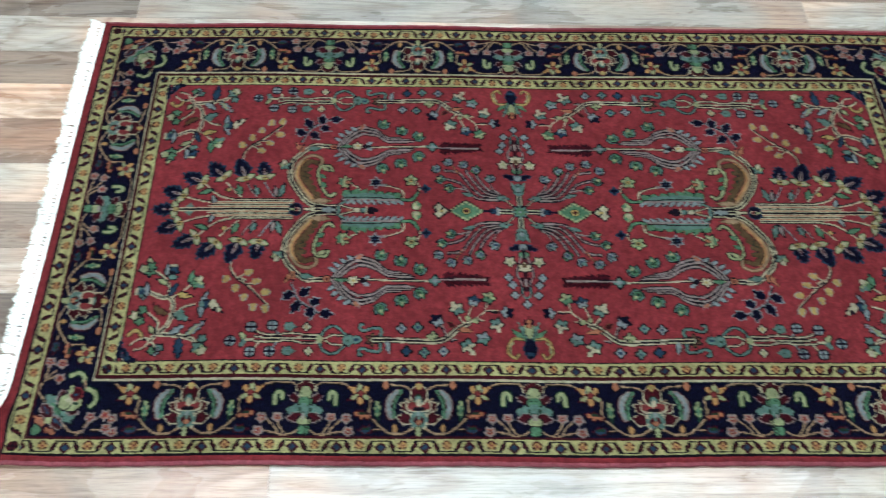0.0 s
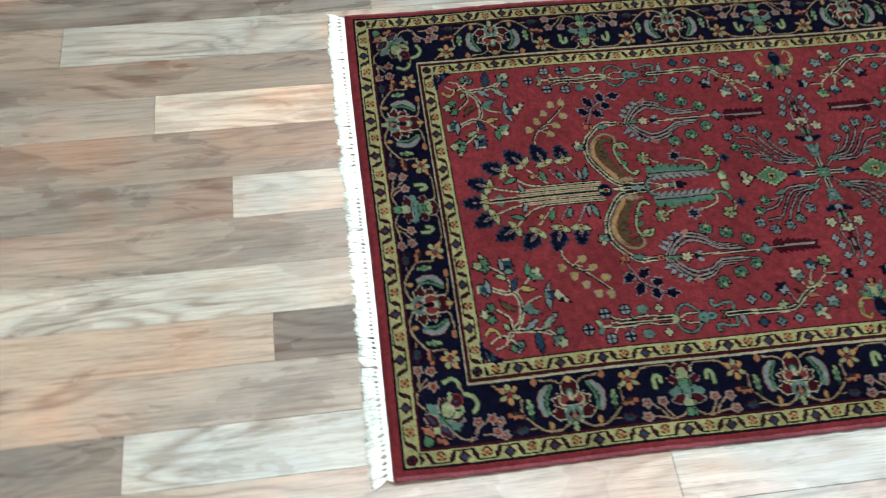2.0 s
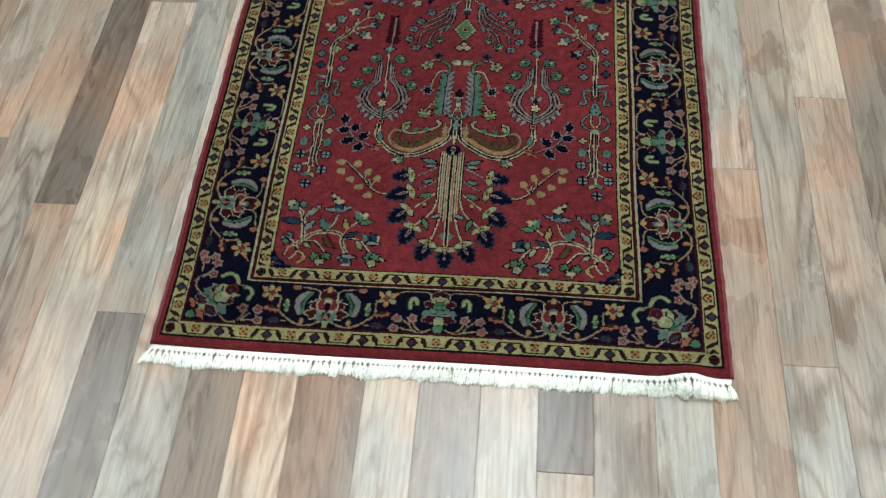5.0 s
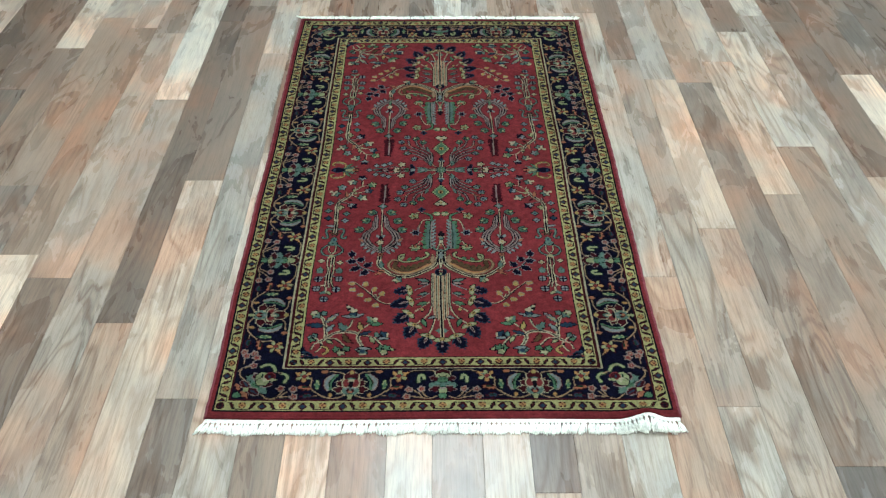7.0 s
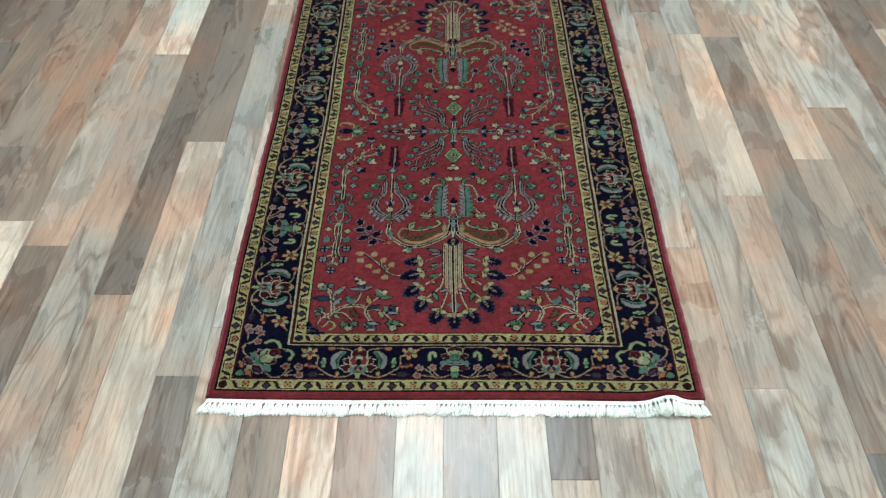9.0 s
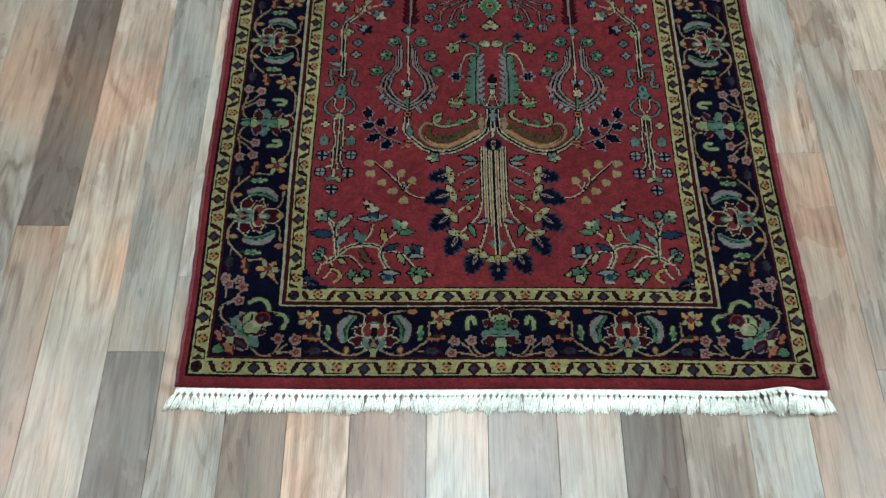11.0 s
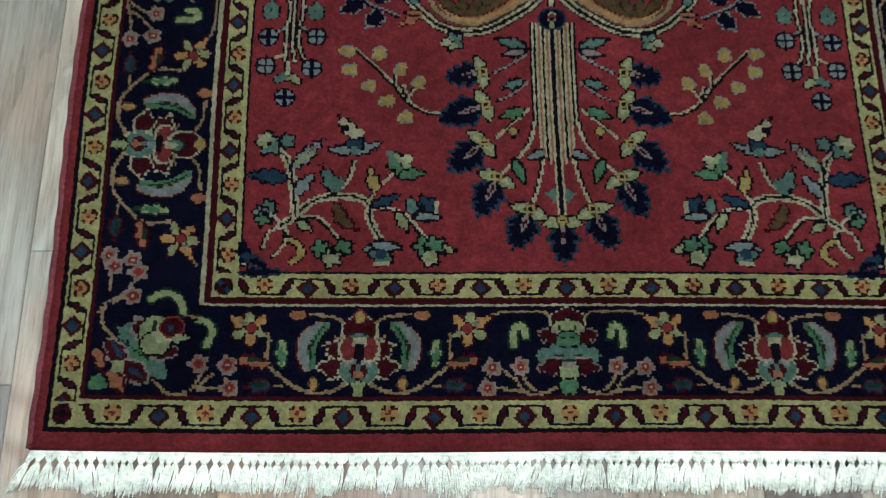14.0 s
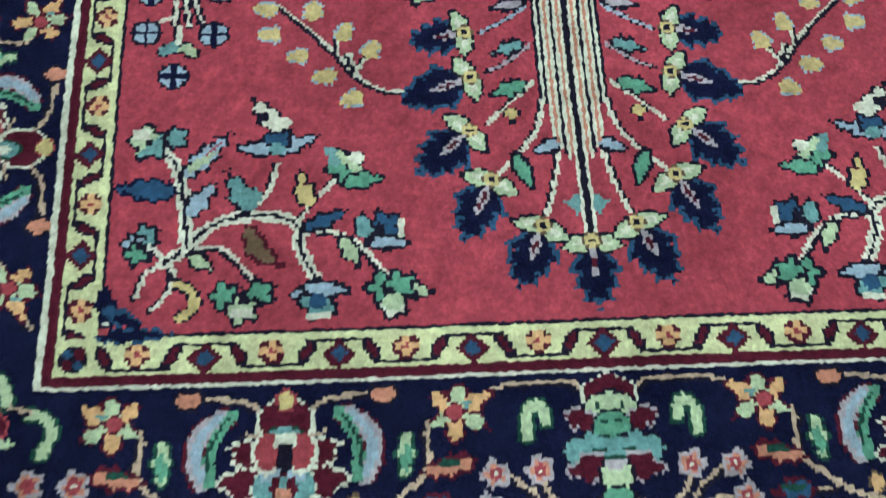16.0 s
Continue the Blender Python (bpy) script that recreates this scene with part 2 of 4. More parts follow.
def line_dist(pts):
    d = np.full(GA.shape, 1e9)
    for p, q in zip(pts, pts[1:]):
        d = np.minimum(d, seg_dist(p, q)[0])
    return d


def stroke(c, w, *pts, rim="", rw=2.0, dash=0):
    """A line of colour c, w wide, with a rim of another colour."""
    pts = smooth(placed(pts))
    d = line_dist(pts)
    if rim:
        put(d < w / 2 + rw, rim)
    m = d < max(w / 2, 1.05)
    if dash:
        m &= ((GA + GB) // dash) % 2 < 1
    put(m, c)


def stem(*pts, w=2.6, c="C"):
    """A cream stalk with a dark line along one flank; a stout one is split by a dark line."""
    pts = smooth(placed(pts))
    d = line_dist(pts)
    if w > 3:
        put(d < 3.9, c)
        put(d < 1.15, "K")
        return
    off = [(x + 2.0, y + 1.2) for x, y in pts]
    put(line_dist(off) < 1.6, "K")
    put(d < max(w / 2, 1.05), c)


def twin(*pts, c="H"):
    """A thin pale line between two dark ones."""
    d = line_dist(smooth(placed(pts)))
    put(d < 3.6, "K")
    put(d < 1.7, c)


def triple(*pts):
    """A stout stalk: a dark line between two cream ones, edged dark."""
    d = line_dist(smooth(placed(pts)))
    for reach, c in ((5.6, "K"), (4.1, "C"), (1.8, "K")):
        put(d < reach, c)


def lozenge(cx, cy, a, b):
    """A stepped green lozenge with a straw rim and a maroon heart."""
    for grow, c in ((2.6, "K"), (0.0, "F"), (-4.0, "G")):
        u, v = np.abs(GA - cx), np.abs(GB - cy)
        put((u // 4 * 4 / (a + grow) + v / (b + grow) < 1) | ((u < a * 0.62 + grow) & (v < b * 0.36 + grow)), c)
    oval("U", cx, cy, 6, 7, rim="V", rw=1.2)
    oval("M", cx, cy, 3.6, 4.4)


def sprig(at, tip, c="T", r=11.0):
    """A small serrated leaf-flower with a dark split heart, pointing from its place to its tip."""
    (x, y), (tx, ty) = at, tip
    n = math.hypot(tx - x, ty - y)
    dx, dy = (tx - x) / n, (ty - y) / n
    for s in (1, -1):
        leaf(c, x - 0.8 * r * dx, y - 0.8 * r * dy, x + 0.7 * r * dx - s * 0.9 * r * dy, y + 0.7 * r * dy + s * 0.9 * r * dx, r * 1.05, rim="K", rw=2.2, teeth=0.0)
    leaf("G" if c == "T" else "L", x - 0.7 * r * dx, y - 0.7 * r * dy, x + 1.15 * r * dx, y + 1.15 * r * dy, r * 1.15, rim="K", rw=1.6, teeth=0.0)
    oval("F" if c == "T" else "T", x + 0.5 * r * dx, y + 0.5 * r * dy, 3.2, 3.2)
    oval("V" if c == "T" else "B", x - 0.1 * r * dx, y - 0.1 * r * dy, 3.0, 3.0)


def oval(c, cx, cy, rx, ry=None, turn=0.0, rim="", rw=2.0):
    (cx, cy), = placed([(cx, cy)])
    ry = ry or rx
    k, s = math.cos(radians(turn)), math.sin(radians(turn))
    u, v = (GA - cx) * k + (GB - cy) * s, (GB - cy) * k - (GA - cx) * s
    if rim:
        put((u / (rx + rw)) ** 2 + (v / (ry + rw)) ** 2 < 1, rim)
    put((u / rx) ** 2 + (v / ry) ** 2 < 1, c)


def leaf(c, x0, y0, x1, y1, w, rim="", rw=2.3, teeth=None, vein="", bend=0.0):
    """A pointed leaf from its foot to its tip; teeth: depth of a serrated edge."""
    (x0, y0), (x1, y1) = placed([(x0, y0), (x1, y1)])
    dx, dy = x1 - x0, y1 - y0
    n = math.hypot(dx, dy) + 1e-9
    k = ((GA - x0) * dx + (GB - y0) * dy) / n
    s = ((GB - y0) * dx - (GA - x0) * dy) / n
    q = np.clip(k / n, 0, 1)
    s = s - bend * np.sin(math.pi * q)
    half = w / 2 * np.sin(math.pi * np.clip(q, 0.001, 1) ** 0.75) ** 0.8
    if teeth is None:
        teeth = 1.5 if w >= 8.5 else 0.0
    half = half - teeth * ((k // 5) % 2)
    body = (k > 0) & (k < n)
    if rim:
        put((np.abs(s) < half + rw) & (k > -rw) & (k < n + rw), rim)
    put((np.abs(s) < half) & body, c)
    if vein:
        put((np.abs(s) < 1.2) & (k > 0.12 * n) & (k < 0.8 * n), vein)


def lobes(c, cx, cy, r, n=5, turn=0.0, rim="K", heart="", hr=2.2):
    """A blossom of n round petals."""
    (cx, cy), = placed([(cx, cy)])
    ang = np.arctan2(GB - cy, GA - cx) - radians(turn)
    d = np.hypot(GA - cx, GB - cy)
    edge = r * (0.80 + 0.20 * np.cos(n * ang))
    if rim:
        put(d < edge + 2.7, rim)
    put(d < edge, c)
    if heart:
        put(d < hr, heart)


def two_tone(a, b, cx, cy, r, ang, rim="K", heart="K"):
    """A blossom with one half of colour a and the other of b, split across the angle."""
    lobes(a, cx, cy, r, 5, ang, rim)
    (px, py), = placed([(cx, cy)])
    k = (GA - px) * math.cos(radians(ang)) + (GB - py) * math.sin(radians(ang))
    d = np.hypot(GA - px, GB - py)
    put((k > 0.5) & (d < r * (0.8 + 0.2 * np.cos(5 * (np.arctan2(GB - py, GA - px) - radians(ang))))), b)
    if heart:
        put(np.hypot(GA - px, GB - py) < 2.2, heart)


def cross_flower(cx, cy, r=8.0):
    """A pale blue four-petalled flower quartered by a dark cross."""
    (x, y), = placed([(cx, cy)])
    d = np.hypot(GA - x, GB - y)
    put(d < r + 1.9, "K")
    put(d < r, "L")
    u, v = np.abs(GA - x), np.abs(GB - y)
    put((d < r + 1) & ((u < 1.2) | (v < 1.2)), "N")


def tree_flower(cx, cy, tx, ty, w=20.0):
    """A wide toothed navy leaf behind a cream blossom with a gold eye; tx, ty: the leaf's tip."""
    dx, dy = tx - cx, ty - cy
    n = math.hypot(dx, dy)
    dx, dy = dx / n, dy / n
    for c, grow in (("B", 3.0), ("N", 0.0)):
        leaf(c, cx + 2 * dx, cy + 2 * dy, tx + grow * dx, ty + grow * dy, w + 1 + 1.6 * grow, teeth=2.6)
        for s in (1, -1):
            px, py = -dy * s, dx * s
            for f, out, r in ((0.25, 0.66, 9), (0.5, 0.5, 8), (0.7, 0.3, 6)):
                bx, by = cx + f * n * dx, cy + f * n * dy
                leaf(c, bx - 3 * px, by - 3 * py, bx + (out * w + grow) * px + 9 * dx, by + (out * w + grow) * py + 9 * dy, r + 1.2 * grow, teeth=0.0)
    leaf("H", cx + 5 * dx, cy + 5 * dy, cx + 0.6 * n * dx, cy + 0.6 * n * dy, 6.0, teeth=0.0)
    leaf("M", cx + 9 * dx, cy + 9 * dy, cx + 0.5 * n * dx, cy + 0.5 * n * dy, 2.6)
    for s in (1, -1):
        px, py = -dy * s, dx * s
        qx, qy = 0.22 * dx + 0.97 * px, 0.22 * dy + 0.97 * py
        leaf("F", cx, cy, cx + 18 * qx, cy + 18 * qy, 11.0, rim="K", rw=1.8, teeth=0.0)
        leaf("C", cx + 2 * qx, cy + 2 * qy, cx + 13 * qx, cy + 13 * qy, 4.5, teeth=0.0)
    oval("U", cx, cy, 4.8, 4.4, rim="W", rw=1.0)
    oval("K", cx, cy, 2.2, 1.8)


def bud(cx, cy, ang, c="U", rim="L", r=6.0):
    """A small toothed bud on a stalk."""
    k, s = math.cos(radians(ang)), math.sin(radians(ang))
    leaf(c, cx - r * k, cy - r * s, cx + r * k, cy + r * s, r * 1.7, rim=rim, rw=1.4)


def meander(depth, s, period, out):
    """A guard stripe: straw ground, a dark meander, gold and blue flowers by turns. depth: 0 at its outer edge to 24."""
    put(out, "Y")
    half = period / 2
    q = np.abs((s / period + 0.5) % 1 - 0.5) * period        # 0 at a gold flower, half a period at a blue one
    lean = half / 2 + (depth - 12) * 0.42                      # the slanting leaf between them
    put(out & (np.abs(depth - 4) < 1.05) & (q < half / 2 - 2), "K")
    put(out & (np.abs(depth - 20) < 1.05) & (q > half / 2 + 2), "K")
    rise = np.abs(depth - 12)
    put(out & (rise < 9) & (np.abs(q - lean) < 4.6 - 0.28 * rise), "K")
    put(out & (rise < 5.5) & (np.abs(q - lean) < 2.6 - 0.22 * rise), "M")
    for start, heart in ((0.0, "O"), (0.5, "B")):
        u = ((s / period - start + 0.5) % 1 - 0.5) * period
        v = depth - 12 + (-1.6 if heart == "O" else 1.6)
        d = np.abs(u) + np.abs(v)
        if heart == "O":
            put(out & (np.maximum(np.abs(u), np.abs(v)) < 7.2) & (d < 10.5), "M")
            put(out & ((np.abs(u) < 2.4) & (np.abs(v) < 6.2) | (np.abs(v) < 2.4) & (np.abs(u) < 7.0) | (d < 6)), "O")
            put(out & (d < 2.4), "P")
        else:
            put(out & (d < 10.2), "M")
            put(out & (d < 5.6), "B")


# stripes and grounds
brush["zone"] = ZONE["outer_guard_stripe"]
put((GA < EDGE_A + 2.2) & (GB < EDGE_B + 2.2), "K")
side_part = (EDGE_A - GA) * 1.0 < (EDGE_B - GB)
inside = (GA < EDGE_A) & (GB < EDGE_B)
meander(24 * (EDGE_B - GB) / 25.0, GA, 75.8, inside & ~side_part)
meander(24 * (EDGE_A - GA) / 23.5, GB, 67.4, inside & side_part)
put((GA > EDGE_A - 23) & (GB > EDGE_B - 24) & inside, "Y")
oval("K", EDGE_A - 11, EDGE_B - 12, 9)
for i in (-1, 1):
    for j in (-1, 1):
        oval("M", EDGE_A - 11 + 4 * i, EDGE_B - 12 + 4 * j, 3.4)
brush["zone"] = ZONE["main_border"]
put((GA < MAIN_A + 4) & (GB < MAIN_B + 4), "M")
put((GA < MAIN_A) & (GB < MAIN_B), "N")
put((GA < INNER_A + 4.5) & (GB < INNER_B + 4), "C")
put((GA < INNER_A + 2) & (GB < INNER_B + 2), "M")
brush["zone"] = ZONE["inner_guard_stripe"]
inside = (GA < INNER_A - 4) & (GB < INNER_B - 4)
side_part = (INNER_A - GA) < (INNER_B - GB)
meander(24 * (INNER_B - 4 - GB) / 22.5, GA + 37, 74.4, inside & ~side_part)
meander(24 * (INNER_A - 4 - GA) / 22.5, GB + 33.7, 67.4, inside & side_part)
put((GA > FIELD_A) & (GB > FIELD_B) & inside, "Y")
oval("K", INNER_A - 15, INNER_B - 15, 8)
for i in (-1, 1):
    oval("M", INNER_A - 15 + 3.5 * i, INNER_B - 15 + 3.5 * i, 3)
    oval("B", INNER_A - 15 + 3.5 * i, INNER_B - 15 - 3.5 * i, 2.6)
put((GA < FIELD_A + 1) & (GB < FIELD_B + 1), "K")
brush["zone"] = ZONE["field"]
put((GA < FIELD_A - 1.5) & (GB < FIELD_B - 1.5), "R")

# corner sprays of the field
brush["zone"] = ZONE["corner_spray"]
leaf("N", 283, 626, 277, 658, 13)
leaf("N", 284, 657, 244, 656, 9, rim='B', rw=1.4)
leaf("B", 282, 640, 258, 652, 12)
leaf("N", 277, 644, 259, 652, 6)
oval("C", 280, 649, 3, 2)
oval("P", 281, 654, 3, 3)
stem((264, 634), (260, 620), (249, 612))
stem((254, 641), (245, 629), (244, 617), (249, 612))
stem((249, 612), (238, 604), (229, 594), (216, 586), (199, 583), (182, 585), (169, 593), w=3.2)
stem((237, 602), (239, 579), (242, 559), (247, 545), (256, 538), w=3.2)
two_tone("F", "T", 262, 532, 12, 133)
oval("C", 267, 526, 6, 5)
lobes("T", 246, 529, 7, rim='K')
leaf("L", 240, 556, 214, 527, 12, rim='K', teeth=2, vein='P')
leaf("F", 239, 553, 221, 539, 6)
leaf("B", 245, 566, 280, 563, 13, rim='N')
leaf("L", 238, 582, 222, 562, 11, rim='K')
stem((202, 581), (191, 570), (184, 549))
leaf("T", 201, 580, 214, 554, 14, rim='K', teeth=2)
leaf("T", 201, 580, 196, 564, 8)
leaf("L", 186, 538, 207, 537, 8, rim='K')
leaf("L", 186, 540, 161, 530, 9, rim='K')
lobes("B", 185, 531, 8, rim='K')
oval("T", 185, 538, 6, 4)
leaf("C", 182, 526, 200, 503, 12, rim='K')
oval("K", 194, 515, 5, 4)
oval("C", 181, 520, 5, 4)
stem((173, 588), (160, 572), (146, 555))
leaf("U", 165, 578, 170, 555, 11, rim='K', bend=2)
oval("M", 168, 563, 2.2, 2.2)
two_tone("G", "F", 143, 552, 12, -138)
oval("C", 137, 546, 5, 5)
leaf("G", 145, 563, 122, 560, 10, rim='K')
leaf("T", 149, 552, 155, 536, 9)
leaf("W", 202, 591, 183, 616, 12, bend=-4, rim='M')
stem((230, 603), (216, 604), (206, 614), (199, 623))
leaf("F", 235, 608, 223, 617, 7, rim='K')
lobes("G", 214, 634, 8)
lobes("G", 194, 633, 8)
lobes("F", 204, 643, 9)
oval("C", 204, 645, 6, 4)
oval("K", 203, 637, 3.5, 3)
stroke("U", 5, (241, 626), (233, 631), (231, 641), (239, 647), rim='K', rw=1.4)
stem((169, 593), (172, 602), (167, 616), (162, 625), w=3.2)
leaf("L", 162, 631, 175, 635, 9, rim='K')
lobes("T", 161, 639, 11)
leaf("L", 169, 630, 144, 633, 8, rim='K')
oval("B", 161, 639, 6, 5)
oval("C", 161, 648, 8, 2.5)
lobes("T", 261, 595, 7)
lobes("L", 268, 600, 6)
lobes("G", 265, 606, 7)
oval("K", 264, 601, 3, 3)
stem((259, 602), (251, 607))
stem((169, 593), (150, 596), (136, 604), (119, 628))
leaf("B", 169, 593, 144, 582, 9, rim='K')
leaf("F", 147, 599, 138, 617, 9, rim='K', teeth=1.5)
lobes("G", 123, 632, 10)
leaf("F", 110, 634, 97, 636, 8, rim='K')
lobes("G", 114, 631, 9)
lobes("C", 118, 643, 8)
oval("F", 118, 641, 7, 5)
oval("K", 120, 634, 2.4, 2.4)
lobes("B", 122, 593, 10)
leaf("T", 133, 600, 135, 584, 10, rim='K')
leaf("L", 131, 603, 108, 604, 7, rim='K')
oval("C", 112, 594, 3, 6)
oval("K", 125, 595, 3, 5)
# sprays of yellow buds
brush["zone"] = ZONE["flower_spray"]
stem((97, 499), (118, 498), (134, 488), (147, 471), (164, 452), (186, 430), w=2.2)
stem((134, 488), (140, 471))
stem((137, 486), (127, 470), w=2)
stem((147, 471), (147, 456), w=2)
bud(194, 434, -10, "U", "L", 7.5)
bud(191, 454, 0, "U", "L", 7.5)
bud(173, 471, 4, "U", "L", 7.5)
bud(156, 487, 5, "U", "L", 7.5)
bud(139, 504, 22, "U", "L", 7.5)
bud(163, 436, -90, "U", "L", 7.5)
bud(143, 453, -107, "U", "L", 7.5)
bud(126, 467, -121, "U", "L", 7.5)
# dark leaf clusters
stem((200, 341), (192, 357), (176, 380), (158, 389), (146, 395), c='L', w=1.5)
leaf("N", 200, 344, 202, 322, 17, rim='L', rw=1.8, teeth=2.0)
leaf("N", 190, 361, 212, 359, 17, rim='L', rw=1.8, teeth=2.0)
leaf("N", 185, 361, 173, 345, 17, rim='L', rw=1.8, teeth=2.0)
leaf("N", 180, 380, 201, 391, 17, rim='L', rw=1.8, teeth=2.0)
leaf("N", 169, 380, 154, 363, 17, rim='L', rw=1.8, teeth=2.0)
leaf("N", 162, 392, 177, 408, 17, rim='L', rw=1.8, teeth=2.0)
# tree with its blossoms
brush["zone"] = ZONE["tree_motif"]
stem((25, 437), (41, 448), (55, 456), c='L', w=2)
stem((25, 468), (39, 479), (52, 486), c='H', w=2)
stem((25, 496), (41, 511), (55, 524), c='C', w=2.2)
stem((19, 505), (25, 529), (39, 548), (52, 561), w=2.8)
stem((12, 539), (18, 568), (25, 589), w=2.8)
leaf("T", 25, 430, 53, 420, 11, rim='K')
leaf("H", 27, 433, 47, 438, 7, rim='K')
leaf("T", 29, 465, 49, 473, 9, rim='K')
leaf("G", 30, 496, 51, 504, 11, rim='K')
bud(40, 519, 90, "U", "K", 5)
leaf("G", 41, 547, 32, 570, 8, rim='K')
leaf("L", 12, 539, 27, 545, 7, rim='K')
leaf("T", 2, 583, 13, 581, 14)
tree_flower(66, 456, 100, 462, 20)
tree_flower(64, 490, 108, 507, 24)
tree_flower(67, 529, 99, 558, 24)
tree_flower(56, 564, 75, 603, 22)
tree_flower(28, 596, 45, 635, 22)
tree_flower(0, 607, 0, 649, 20)
for k, c in enumerate("KCSCKCSCKCK"):       # striped trunk: dark, cream and rust strands
    end = (606, 606, 548, 552, 548, 545, 540, 536, 512, 508, 506)[k]
    put((np.abs(GA - KNOT * (k + 0.5)) < 0.9) & (GB > 402) & (GB < end), c)
oval("N", 0, 398, 12, 11, rim='B')
oval("C", 0, 396, 5, 6)
oval("P", 0, 396, 3.4, 4)
oval("F", 0, 404, 2, 4)
oval("K", 0, 398, 1.5, 1.5)
tree_flower(0, 607, 0, 649, 20)
# gold crescents and the scrolls round them
brush["zone"] = ZONE["leaf_scroll"]
triple((138, 345), (139, 369), (133, 381), (121, 394), (107, 406), (85, 413), (62, 410), (42, 399), (20, 383), (9, 366), (6, 324))
stroke("D", 4.0, (95, 358), (107, 356), (116, 369), (111, 388), (93, 400), (76, 404), (55, 396), (32, 381), (17, 367), (18, 341), rim='W', rw=1.6)
stroke("O", 5, (106, 384), (91, 396), (76, 400), (54, 392), (32, 377), (19, 363))
stroke("W", 9, (100, 366), (103, 378), (91, 388), (76, 392), (59, 384), (39, 370), (23, 362), rim='M', rw=1.4)
leaf("W", 87, 388, 84, 374, 11, rim='V', rw=1.0)
leaf("W", 76, 389, 69, 375, 11, rim='V', rw=1.0)
leaf("W", 63, 383, 56, 369, 11, rim='V', rw=1.0)
leaf("W", 49, 374, 43, 363, 11, rim='V', rw=1.0)
leaf("W", 36, 366, 27, 356, 11, rim='V', rw=1.0)
stroke("S", 2.0, (84, 396), (69, 396), (48, 385), (29, 370))
leaf("D", 18, 369, 19, 336, 11, rim='W', rw=1.2)
stroke("F", 4.6, (84, 337), (92, 340), (94, 348), (91, 358), (80, 362), (62, 359), (42, 351), (31, 343), (29, 335), (34, 331), rim='K', rw=2.2)
leaf("G", 74, 359, 67, 348, 8, rim='K', rw=1.2)
leaf("G", 56, 356, 48, 345, 8, rim='K', rw=1.2)
leaf("F", 91, 354, 82, 341, 8, rim='K', rw=1.2)
two_tone("F", "T", 94, 423, 10, -146)
leaf("C", 97, 421, 106, 428, 8, rim='K', rw=1)
leaf("S", 124, 394, 146, 407, 9, rim='K', rw=1.2)
leaf("S", 124, 392, 140, 392, 6, rim='K', rw=1)
leaf("T", 131, 383, 133, 359, 11, rim='K', rw=1.4)
oval("S", 137, 336, 6, 6, rim='K', rw=1.4)
oval("M", 137, 336, 3, 3)
# pods on bent stalks beside the wreath
stem((53, 299), (48, 289), (39, 283), (27, 282), w=2.4)
lobes("F", 59, 312, 13, n=7, rim='K')
oval("G", 59, 319, 8, 4)
oval("S", 59, 307, 3.4, 4.4, rim='K', rw=1.2)
stem((53, 241), (49, 225), (41, 208), (25, 205), w=2.4)
lobes("N", 59, 256, 10, n=6, rim='L', heart='B')
oval("H", 53, 241, 3, 3)
lobes("F", 64, 192, 12, n=5, rim='K')
oval("U", 64, 192, 5, 5, rim='G', rw=1.6)
oval("K", 64, 192, 2, 2)
stem((61, 183), (54, 178), (44, 177), w=2)
# serrated wreath leaves and the cup between them
stroke("K", 2.6, (12, 320), (23, 314), (26, 274), (25, 233), (23, 203), (32, 186), (50, 178))
leaf("G", 26, 313, 44, 304, 17, rim='K', rw=1.6)
leaf("G", 26, 298, 46, 288, 17, rim='K', rw=1.6)
leaf("G", 26, 284, 45, 273, 17, rim='K', rw=1.6)
leaf("G", 26, 268, 43, 258, 17, rim='K', rw=1.6)
leaf("G", 26, 253, 40, 243, 17, rim='K', rw=1.6)
leaf("G", 26, 237, 38, 227, 17, rim='K', rw=1.6)
leaf("G", 27, 222, 36, 211, 17, rim='K', rw=1.6)
stroke("T", 11, (27, 311), (30, 279), (29, 251), (27, 227))
leaf("L", 23, 314, 13, 305, 10, rim='K', rw=1.0)
leaf("L", 23, 303, 13, 293, 10, rim='K', rw=1.0)
leaf("L", 23, 290, 13, 280, 10, rim='K', rw=1.0)
leaf("L", 23, 278, 13, 269, 10, rim='K', rw=1.0)
leaf("L", 23, 266, 13, 256, 10, rim='K', rw=1.0)
leaf("L", 23, 253, 13, 244, 10, rim='K', rw=1.0)
leaf("L", 23, 242, 13, 231, 10, rim='K', rw=1.0)
leaf("L", 23, 229, 13, 219, 10, rim='K', rw=1.0)
leaf("L", 23, 217, 13, 206, 10, rim='K', rw=1.0)
stroke("H", 3.4, (23, 314), (23, 274), (22, 214))
stroke("K", 1.8, (26, 314), (27, 274), (25, 227), (23, 204))
stroke("G", 5, (23, 209), (22, 197), (25, 188), (38, 180), rim='K', rw=1.4)
leaf("F", 1, 183, 21, 182, 17, rim='K', rw=1.8)
oval("C", 6, 184, 4, 4)
leaf("G", 9, 179, 19, 180, 7)
lobes("N", 46, 166, 7, n=4, rim='B')
stroke("T", 4.4, (1, 321), (5, 323), (13, 319), (17, 311), rim='K', rw=1.4)
brush["zone"] = ZONE["cup_motif"]
stroke("C", 2.4, (0, 273), (2, 291), (6, 308), (10, 319), rim='K', rw=1.4)
stroke("S", 2, (0, 288), (0, 308))
oval("C", 0, 288, 4, 8, rim='K', rw=1.2)
oval("T", 0, 278, 5, 5, rim='K', rw=1.2)
leaf("K", 0, 273, 1, 250, 16)
oval("K", 0, 266, 8, 5)
oval("C", 0, 273, 8, 1.3)
brush["zone"] = ZONE["leaf_scroll"]
